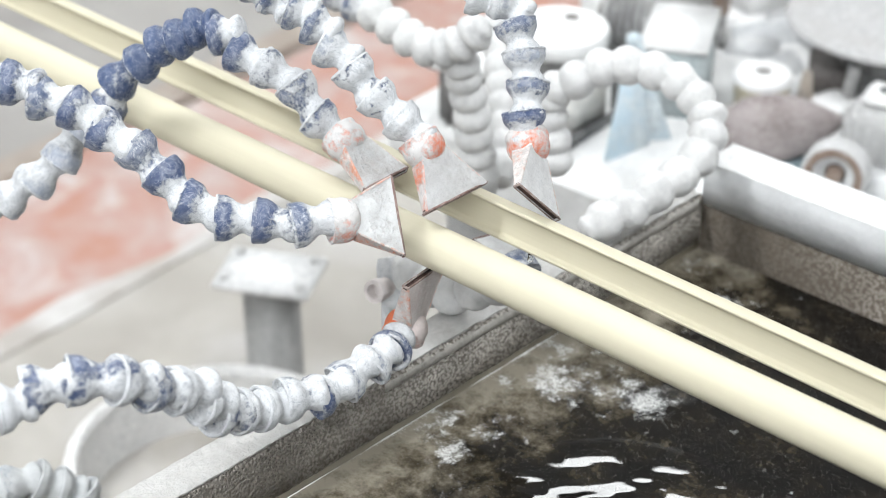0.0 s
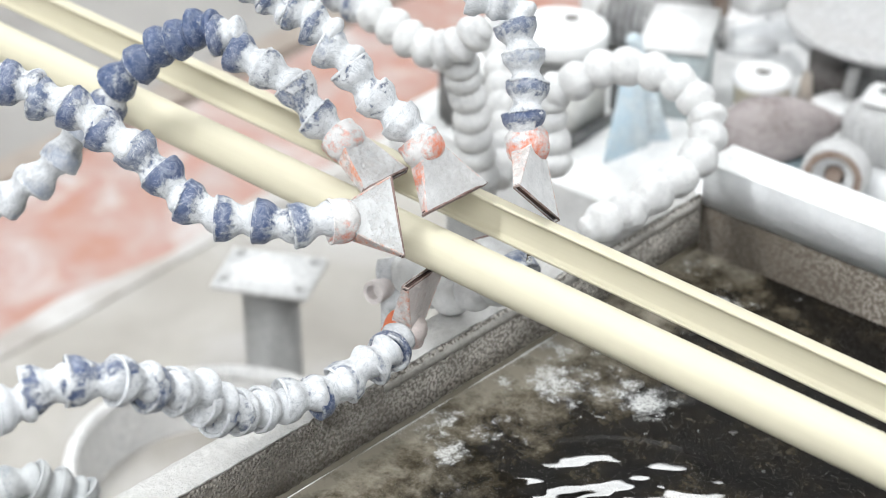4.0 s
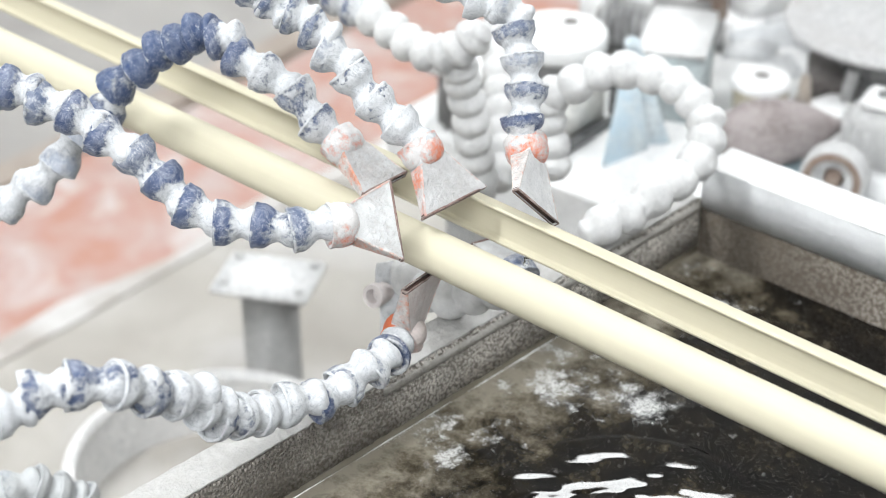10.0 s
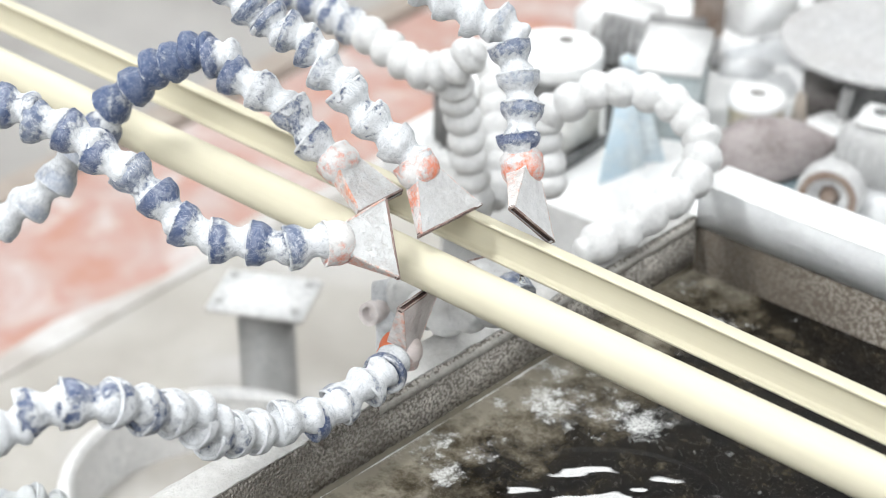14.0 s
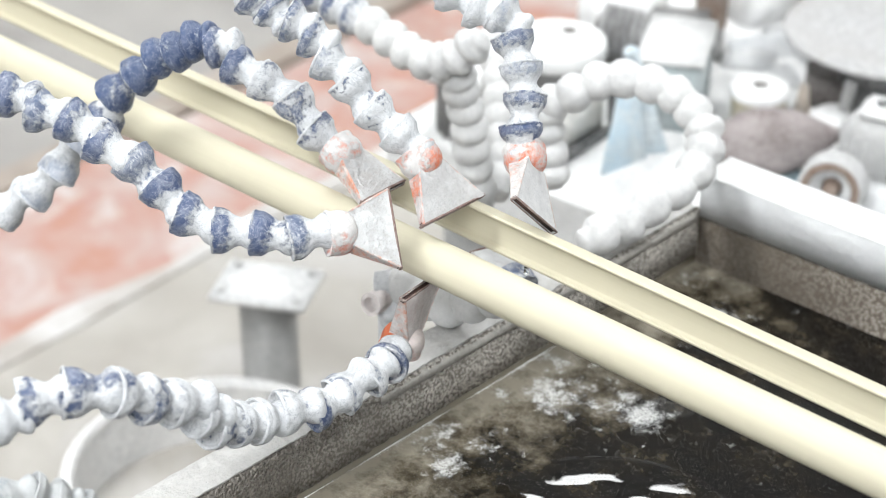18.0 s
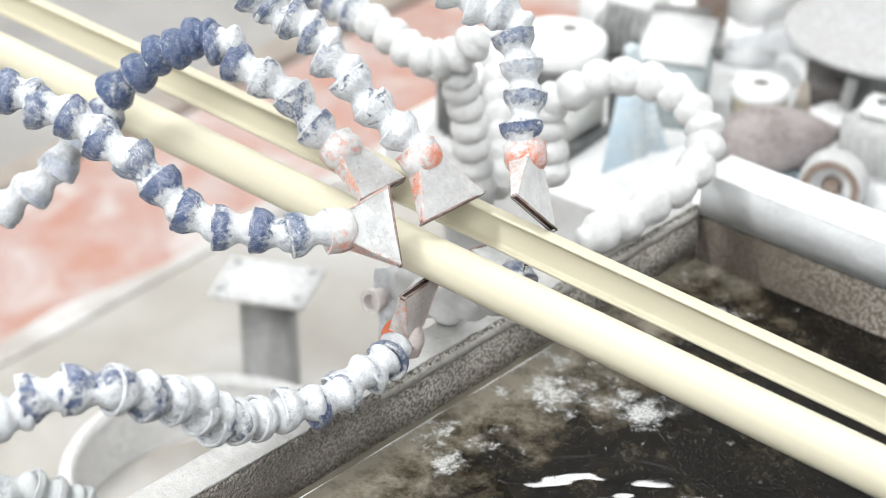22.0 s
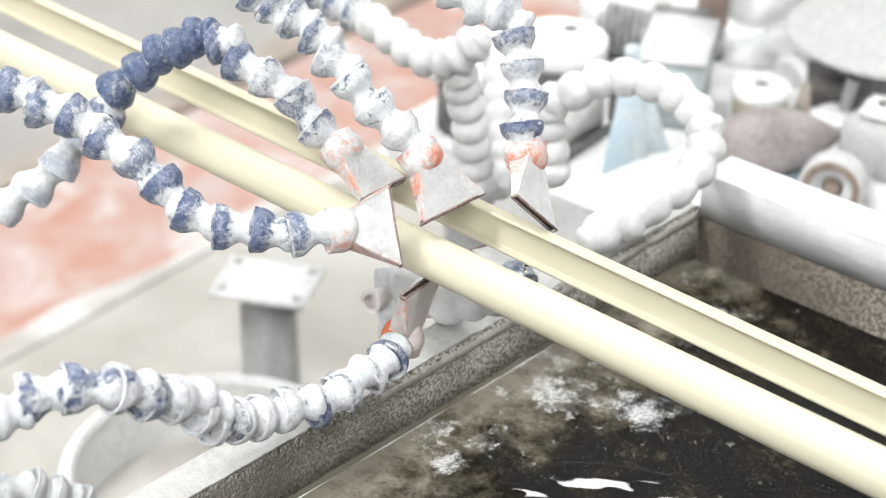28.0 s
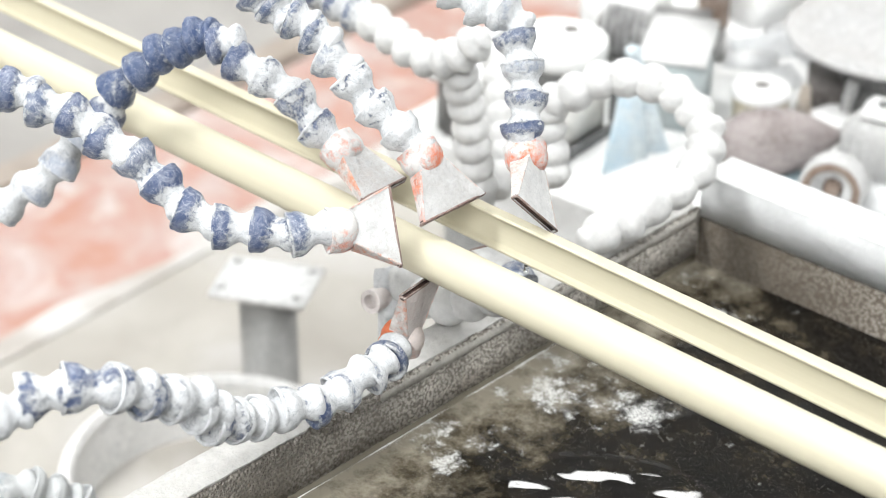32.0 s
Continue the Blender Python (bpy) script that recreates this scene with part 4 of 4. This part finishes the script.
nozzle((-0.6543, 0.8283, 0.0518), (-0.6807, 0.8247, 0.0618), (-0.6803, 0.8492, 0.0629),
       "upturned fan nozzle below the channel bar", M_NOZZLE, tip=0.034, cup=M_PALE)

# ---- steel post beside the tank ----
POST = Matrix.Translation((-1.165, 1.086, FLOOR_Z)) @ Matrix.Rotation(radians(27), 4, "Z")
post = thing("steel_post", POST, "grey square steel post with a white bolted top plate", "post")
part("shaft", box(-0.021, 0.021, -0.021, 0.021, 0.0, -0.2962 - FLOOR_Z, 0.002), M_GREYPOST, post).matrix_basis = Matrix.Rotation(radians(-21), 4, "Z")
part("top_plate", box(-0.049, 0.049, -0.036, 0.036, -0.2965 - FLOOR_Z, -0.289 - FLOOR_Z, 0.0015), M_STEELWHITE, post, "white dusted square plate")
for bx, by in ((-0.039, -0.025), (0.039, -0.025), (-0.039, 0.025), (0.039, 0.025)):
    part("bolt", turned([(0, 0.0), (0, 0.0050), (0.0035, 0.0050), (0.004, 0.0036), (0.004, 0)], 6, m=Matrix.Translation((bx, by, -0.289 - FLOOR_Z))), M_MOTOR, post)

# ---- bucket on the floor ----
bucket = thing("bucket", Matrix.Translation((-1.063, 0.913, FLOOR_Z)), "round white plastic bucket with a thick rolled rim", "bucket")
part("shell", turned([(0.0, 0.0), (0.0, 0.108), (0.004, 0.111), (0.391, 0.132), (0.393, 0.129), (0.012, 0.107), (0.010, 0.0)], 48), M_BUCKET, bucket)
part("rolled_rim", turned([(0.385 + 0.008 * math.sin(a * math.pi / 6), 0.133 + 0.007 * math.cos(a * math.pi / 6)) for a in range(13)], 48), M_BUCKET, bucket, "thick white rolled rim")
part("slurry", turned([(0.325, 0.1250), (0.325, 0.0)], 48), M_FLOOR, bucket, "beige slurry filling")


# ---- bench with machine parts behind the tank ----
bench = thing("work_bench", Matrix.Translation((0, 0, FLOOR_Z)), "low bench buried under white powder", "bench")


def powder_top(x0, x1, y0, y1, z0, z1):
    """A thick slab whose upper face carries drifts of powder."""
    bm = bmesh.new()
    nx, ny = 110, 70
    rows = []
    for j in range(ny + 1):
        row = []
        for i in range(nx + 1):
            x, y = x0 + (x1 - x0) * i / nx, y0 + (y1 - y0) * j / ny
            edge = min(1.0, min(x - x0, x1 - x, y - y0, y1 - y) / 0.05)
            k = Vector((x * 7.0, y * 7.0, 0.3))
            row.append(bm.verts.new((x, y, z1 + edge * (-0.001 + 0.004 * noise.noise(k) + 0.002 * noise.noise(k * 3.3)))))
        rows.append(row)
    for j in range(ny):
        for i in range(nx):
            bm.faces.new((rows[j][i], rows[j][i + 1], rows[j + 1][i + 1], rows[j + 1][i]))
    ring = rows[0] + [r[-1] for r in rows[1:]] + rows[-1][-2::-1] + [r[0] for r in rows[-2:0:-1]]
    low = [bm.verts.new((v.co.x, v.co.y, z0)) for v in ring]
    n = len(ring)
    for i in range(n):
        bm.faces.new((ring[i], low[i], low[(i + 1) % n], ring[(i + 1) % n]))
    bm.faces.new(low)
    bmesh.ops.recalc_face_normals(bm, faces=bm.faces)
    return sharp(bm, 50)


part("top", powder_top(-1.12, 0.30, 1.212, 2.35, BENCH_Z - 0.05 - FLOOR_Z, BENCH_Z - FLOOR_Z), M_BENCH, bench)
for bx in (-1.05, 0.22):
    for by in (1.28, 2.28):
        part("leg", box(bx - 0.03, bx + 0.03, by - 0.03, by + 0.03, 0, BENCH_Z - 0.05 - FLOOR_Z, 0.003), M_GREYPOST, bench)
part("apron", box(-0.925, 0.28, 1.216, 1.226, BENCH_Z - 0.16 - FLOOR_Z, BENCH_Z - 0.05 - FLOOR_Z), M_BROWN, bench, "brown stained front board")


def on_bench(name, x, y, label, category, turn=0.0, sink=0.002, lift=0.0):
    return thing(name, Matrix.Translation((x, y, BENCH_Z - sink + lift)) @ Matrix.Rotation(radians(turn), 4, "Z"), label, category)


# pale green metal box
t = on_bench("metal_box", -0.931, 1.426, "pale green painted metal box with a powdered lid", "box", 27.0)
part("body", box(-0.030, 0.030, -0.048, 0.048, 0, 0.072, 0.002), M_PALEBLUE, t)
part("lid", box(-0.033, 0.033, -0.051, 0.051, 0.0715, 0.078, 0.0015), M_BENCH, t, "white powdered lid")
part("hinge", turned([(-0.02, 0.0), (-0.02, 0.004), (0.02, 0.004), (0.02, 0.0)], 12, "X", Matrix.Translation((0.036, 0.03, 0.062)) @ Matrix.Rotation(radians(90), 4, "Z")), M_GREYMETAL, t)
part("latch", box(0.033, 0.040, 0.034, 0.050, 0.040, 0.070, 0.001), M_GREYMETAL, t)


def plate_prism(corners, thick):
    """A flat plate over the given corners (x, y, z), as thick as told along its normal."""
    bm = bmesh.new()
    pts = [Vector(c) for c in corners]
    n = (pts[1] - pts[0]).cross(pts[2] - pts[0]).normalized() * thick
    a, b = [bm.verts.new(p) for p in pts], [bm.verts.new(p + n) for p in pts]
    bm.faces.new(a), bm.faces.new(list(reversed(b)))
    for i in range(len(pts)):
        j = (i + 1) % len(pts)
        bm.faces.new((a[j], a[i], b[i], b[j]))
    bmesh.ops.recalc_face_normals(bm, faces=bm.faces)
    bmesh.ops.bevel(bm, geom=list(bm.edges), offset=min(0.0012, thick * 0.3), segments=1, affect="EDGES")
    return bm


t = on_bench("gusset_bracket", -0.897, 1.315, "sky blue painted steel gusset bracket", "bracket")
part("front_web", plate_prism(((-0.010, -0.042, 0), (0.002, 0.014, 0), (-0.006, -0.002, 0.108), (-0.011, -0.010, 0.108)), 0.004), M_SKYBLUE, t)
part("rear_web", plate_prism(((-0.012, 0.014, 0), (0.012, 0.038, 0), (-0.004, 0.002, 0.112), (-0.010, -0.004, 0.112)), 0.005), M_SKYBLUE, t)
part("crown", box(-0.016, -0.003, -0.008, 0.004, 0.104, 0.117, 0.002), M_SKYBLUE, t)

# white flanged cup wheel with brass body
t = on_bench("cup_wheel", -0.856, 1.462, "white flanged grinding cup with a brass coloured body", "grinding wheel")
part("body", turned([(0, 0.0), (0, 0.024), (0.004, 0.026), (0.028, 0.027), (0.030, 0.0)], 32), M_BRASS, t, "dusty brass body")
part("flange", turned([(0.029, 0.010), (0.029, 0.0285), (0.031, 0.0295), (0.036, 0.0290), (0.039, 0.026), (0.040, 0.0085), (0.034, 0.0080), (0.029, 0.010)], 40), M_BENCH, t)
# dark filling gives the shallow bore the shade of a deep hole
part("bore", turned([(0.0305, 0.0), (0.0305, 0.0079), (0.0375, 0.0079), (0.0375, 0.0)], 24), M_DARK, t, "bore filled dark to paint its shade")

# two big discs
t = on_bench("grinding_disc", -1.050, 1.390, "round white powdered grinding disc with a centre hole", "disc", 0, 0.002)
part("disc", turned([(0.036, 0.0), (0.036, 0.048), (0.040, 0.050), (0.050, 0.050), (0.053, 0.048), (0.053, 0.0)], 48), M_BENCH, t)
# no real opening: a dark disc on the face paints the hole's shade
part("hole", turned([(0.0530, 0.0), (0.0530, 0.008), (0.0536, 0.008), (0.0536, 0.0)], 24, m=Matrix.Translation((-0.003, 0.024, 0))), M_DARK, t, "dark disc painted as the centre hole's shade")
part("hub", turned([(0, 0.0), (0, 0.034), (0.036, 0.030), (0.037, 0.0)], 32), M_GREYMETAL, t)
t = on_bench("saw_disc", -0.786, 1.582, "large grey steel disc dusted with powder on a hub", "disc")
part("disc", turned([(0.070, 0.0), (0.070, 0.100), (0.0715, 0.104), (0.0755, 0.104), (0.077, 0.100), (0.077, 0.0)], 64), M_DISC, t)
part("hub", turned([(0, 0.0), (0, 0.05), (0.03, 0.045), (0.070, 0.035), (0.070, 0.0)], 32), M_BLACK, t)

# grey ribbed motor with a powdered flange
t = on_bench("ribbed_motor", -1.045, 1.262, "grey ribbed electric motor with a powdered top flange", "motor", 20)
part("body", turned([(0, 0.0), (0, 0.036), (0.066, 0.036), (0.067, 0.0)], 40), M_GREYMETAL, t)
for i in range(20):
    part("cooling_rib", box(0.034, 0.0405, -0.0013, 0.0013, 0.004, 0.064), M_GREYMETAL, t).matrix_basis = Matrix.Rotation(radians(18 * i), 4, "Z")
part("flange", box(-0.044, 0.044, -0.044, 0.044, 0.066, 0.077, 0.006), M_BENCH, t, "white powdered flange")
part("foot", box(-0.046, 0.046, -0.042, 0.042, -0.001, 0.006, 0.002), M_BENCH, t)

# black ribbed drum
t = on_bench("ribbed_drum", -1.030, 1.485, "black ribbed rubber drum powdered on top, lying on its side", "drum", 8)
part("core", turned([(-0.030, 0.0), (-0.030, 0.022), (0.030, 0.022), (0.030, 0.0)], 32, "X", Matrix.Translation((0, 0, 0.030))), M_DARK, t)
for i in range(7):
    part("ridge", turned([(-0.0028, 0.020), (-0.0028, 0.026), (0.0, 0.029), (0.0028, 0.026), (0.0028, 0.020)], 32, "X", Matrix.Translation((-0.027 + 0.009 * i, 0, 0.030)) @ Matrix.Rotation(radians(16), 4, "Z")), M_COIL, t, "powdered rubber ridge")

# cream guard with a black belt
t = on_bench("belt_guard", -0.965, 1.306, "cream machine guard with a black rubber belt edge", "machine part", 0)
part("guard", box(-0.020, 0.013, -0.036, 0.036, 0, 0.056, 0.004), M_CREAM, t)
part("belt", box(0.0135, 0.022, -0.052, 0.046, 0, 0.011, 0.002), M_BLACK, t, "black rubber belt")
part("belt_upright", box(0.0135, 0.022, 0.036, 0.047, 0.0112, 0.066, 0.002), M_BLACK, t, "black rubber belt")

# brown drop-shaped body
t = on_bench("pear_flask", -0.785, 1.384, "brown dusty pear-shaped body on its side", "flask", 54, 0.001)
part("body", turned([(-0.062, 0.0), (-0.060, 0.012), (-0.050, 0.024), (-0.034, 0.031), (-0.014, 0.033), (0.008, 0.030), (0.028, 0.023), (0.044, 0.014), (0.056, 0.007), (0.062, 0.004), (0.063, 0.0)], 36, "X", Matrix.Translation((0, 0, 0.033)), lumps=0.001, freq=30.0), M_BROWN, t)
part("stopper", turned([(0.058, 0.0), (0.058, 0.007), (0.070, 0.006), (0.072, 0.0)], 16, "X", Matrix.Translation((0, 0, 0.033))), M_GREYMETAL, t)

# steel pin on a white foot
t = on_bench("steel_pin", -0.788, 1.502, "upright bare steel pin in a white powdered foot", "pin", 10)
part("pin", turned([(0.008, 0.0), (0.008, 0.0062), (0.052, 0.0062), (0.0535, 0.005), (0.054, 0.0)], 20, m=Matrix.Rotation(radians(8), 4, "Y")), M_STEELBARE, t, "bare steel shaft")
part("foot", turned([(0, 0.0), (0, 0.020), (0.006, 0.021), (0.011, 0.015), (0.012, 0.0)], 24, m=Matrix.Translation((-0.006, -0.014, 0.010)) @ Matrix.Diagonal((1.0, 1.4, 1.0, 1))), M_BENCH, t)
part("base", box(-0.02, 0.016, -0.034, 0.014, 0, 0.011, 0.002), M_BROWN, t)

# white capped motor
t = on_bench("capped_motor", -0.712, 1.440, "white ribbed motor with a square cap and a dark hole", "motor", 15)
part("body", turned([(0, 0.0), (0, 0.034), (0.052, 0.034), (0.060, 0.028), (0.064, 0.022), (0.064, 0.0)], 36), M_MOTOR, t)
for i in range(18):
    part("cooling_rib", box(0.032, 0.037, -0.0012, 0.0012, 0.004, 0.050), M_MOTOR, t).matrix_basis = Matrix.Rotation(radians(20 * i), 4, "Z")
part("cap", box(-0.020, 0.020, -0.020, 0.020, 0.063, 0.075, 0.004), M_BENCH, t)
# black disc laid on the closed cap to paint a hole's shade
part("hole", turned([(0.0752, 0.0), (0.0752, 0.008), (0.0758, 0.008), (0.0758, 0.0)], 20), M_BLACK, t, "dark disc painted as the shaft hole's shade")

# roller wheel leaning by the beam
t = thing("roller_wheel", frame_along(Vector((-0.708, 1.352, BENCH_Z + 0.028)), Vector((-0.30, 0.95, -0.10))), "dusty grey roller wheel with a brown hub", "wheel")
part("tyre", turned([(-0.012, 0.018), (-0.014, 0.022), (-0.014, 0.027), (-0.010, 0.030), (0.010, 0.030), (0.014, 0.027), (0.014, 0.018)], 40, "X"), M_MOTOR, t, "pale powdered tyre")
part("tread", turned([(-0.0146, 0.0195), (-0.0150, 0.0205), (-0.0150, 0.0255), (-0.0146, 0.0262), (-0.0135, 0.0262), (-0.0135, 0.0195)], 40, "X"), M_RUSTPIPE, t, "brown stained ring")
part("web", turned([(-0.006, 0.010), (-0.008, 0.019), (0.008, 0.019), (0.006, 0.0)], 32, "X"), M_SLATE, t)
part("hub", turned([(-0.013, 0.0), (-0.013, 0.006), (-0.011, 0.0075), (0.0, 0.009), (0.0, 0.0)], 24, "X"), M_RUSTPIPE, t, "brown hub")

# loose pieces in the powder
t = on_bench("wood_wedge", -0.828, 1.497, "thin tan wooden wedge standing in powder", "wedge", 40)
part("blade", plate_prism(((-0.009, 0, 0), (0.009, 0, 0), (0.005, 0.004, 0.034), (-0.003, 0.004, 0.036)), 0.006), M_TAN, t)
for nm, x, y, turn, sx, sy, hz, tilt, mt, lab in (
        ("steel_plate", -0.930, 1.560, 20, 0.026, 0.018, 0.006, 14, M_SLATE, "loose blue-grey steel plate lying in powder"),
        ("metal_strip", -0.882, 1.528, 75, 0.034, 0.016, 0.004, 34, M_SLATE, "thin blue-grey metal strip leaning in powder"),
        ("metal_strip", -0.925, 1.600, 60, 0.050, 0.018, 0.004, 28, M_SLATE, "long blue-grey metal strip leaning in powder"),
        ("steel_plate", -0.900, 1.625, -25, 0.06, 0.020, 0.005, -10, M_SLATE, "loose grey steel strip lying in powder"),
        ("steel_block", -0.995, 1.525, 30, 0.030, 0.024, 0.050, 0, M_GREYMETAL, "dusty grey steel block"),
        ("steel_block", -0.675, 1.385, 10, 0.022, 0.018, 0.024, 0, M_BEAM, "small white powdered steel block"),
        ("steel_block", -0.765, 1.378, 25, 0.018, 0.012, 0.012, 0, M_TEAL, "small dark teal painted block"),
        ("steel_block", -1.080, 1.545, 10, 0.040, 0.030, 0.040, 0, M_BENCH, "white powdered steel block"),
        # added dark block in place of the shadow under the saw disc
        ("steel_block", -0.800, 1.572, 30, 0.060, 0.030, 0.026, 0, M_DARK, "dark block painting the shade under the disc"),
        ("steel_block", -0.880, 1.730, 15, 0.060, 0.030, 0.060, 0, M_GREYMETAL, "dusty grey steel block"),
        ("steel_block", -1.010, 1.680, -20, 0.050, 0.035, 0.045, 0, M_BENCH, "powdered white steel block on the bench")):
    t = on_bench(nm, x, y, lab, "metal piece", turn, 0.004)
    part("body", box(-sx, sx, -sy, sy, 0, hz, 0.002, m=Matrix.Translation((0, 0, abs(math.sin(radians(tilt))) * sy)) @ Matrix.Rotation(radians(tilt), 4, "X")), mt, t)

t = on_bench("rusty_pipe", -1.005, 1.600, "upright brown rusty steel pipe", "pipe")
part("tube", turned([(0, 0.0), (0, 0.017), (0.40, 0.017), (0.40, 0.014), (0.39, 0.0)], 24), M_RUSTPIPE, t)
part("collar", turned([(0.0, 0.017), (0.0, 0.026), (0.008, 0.026), (0.010, 0.017)], 24), M_BENCH, t)

# ---- pipe fitting below the bars ----
TEE = Vector((-0.7532, 0.8169, 0.0020))
STUB, RISE = Vector((0.081, -0.907, 0.233)).normalized(), Vector((-0.463, 0.320, 0.874)).normalized()
t = thing("pipe_fitting", Matrix.Translation(TEE), "white caked plastic pipe tee with an open stub", "pipe fitting")
part("body", turned([(-0.016, 0.0), (-0.0155, 0.0080), (-0.012, 0.0098), (-0.004, 0.0104), (0.006, 0.0104), (0.014, 0.0098), (0.019, 0.0080), (0.0195, 0.0)], 28, "X", frame_along(Vector((0, 0, 0)), RISE), lumps=0.0006), M_WHITE, t)
part("stub", turned([(0.0, 0.0), (0.0, 0.0078), (0.010, 0.0074), (0.015, 0.0074), (0.0165, 0.0084), (0.0225, 0.0082), (0.0228, 0.0052), (0.016, 0.0048), (0.014, 0.0)], 28, "X", frame_along(Vector((0, 0, 0)), STUB), lumps=0.0004), M_PINKED, t, "open pinkish pipe stub")
part("elbow", turned([(-0.012, 0.0), (-0.0105, 0.0070), (-0.006, 0.0112), (0.0, 0.0126), (0.006, 0.0112), (0.0105, 0.0070), (0.012, 0.0)], 28, lumps=0.0008, m=Matrix.Translation((0.0099, 0.0101, 0.0113))), M_SOFTWHITE, t, "rounded white caked elbow")
part("drain", turned([(FLOOR_Z - TEE.z, 0.0), (FLOOR_Z - TEE.z, 0.0085), (-0.008, 0.0085), (-0.004, 0.0)], 20), M_WHITE, t, "white drain pipe to the floor")

# ---- drop under the channel bar ----
drop = thing("water_drop", Matrix.Translation((-0.6225, 0.8015, 0.0862)), "clear water drop hanging under the channel bar", "water drop")
part("bead", turned([(-0.0045, 0.0), (-0.0042, 0.0010), (-0.0034, 0.0018), (-0.0024, 0.0020), (-0.0012, 0.0016), (0.0004, 0.0013), (0.0016, 0.0016), (0.0020, 0.0)], 20), M_CLEAR, drop)


def motions():
    """Ripples on the water and the hanging drop."""
    rng = random.Random(4)
    for r, cx, cy, turn in RIPPLES:
        rows, t, k = [], 0.0, 0
        while t < 32.01:
            drift = Vector((noise.noise(Vector((t * 2.2, 0.5, 0))), noise.noise(Vector((t * 2.2, 7.5, 0))), 0)) * 0.022
            rows.append((t, pose(cx + drift.x + rng.uniform(-0.004, 0.004), cy + drift.y + rng.uniform(-0.003, 0.003), WATER_Z + 0.0002 + rng.uniform(-0.0001, 0.0001), rng.uniform(-0.12, 0.12), rng.uniform(-0.12, 0.12), turn + 20 * noise.noise(Vector((t * 1.3, 3.5, 0))) + rng.uniform(-3, 3))))
            k += 1
            t = round(k * 0.1, 2)
        walk(r, rows)
    rows, k = [], 0
    while k * 0.5 < 32.01:
        t = k * 0.5
        shift = 0.0012 * math.sin(1.7 * t) + rng.uniform(-0.0009, 0.0009)
        rows.append((t, pose(-0.6225 + shift, 0.8015, 0.0862 + rng.uniform(-0.0003, 0.0002))))
        k += 1
    walk(drop, rows)


motions()
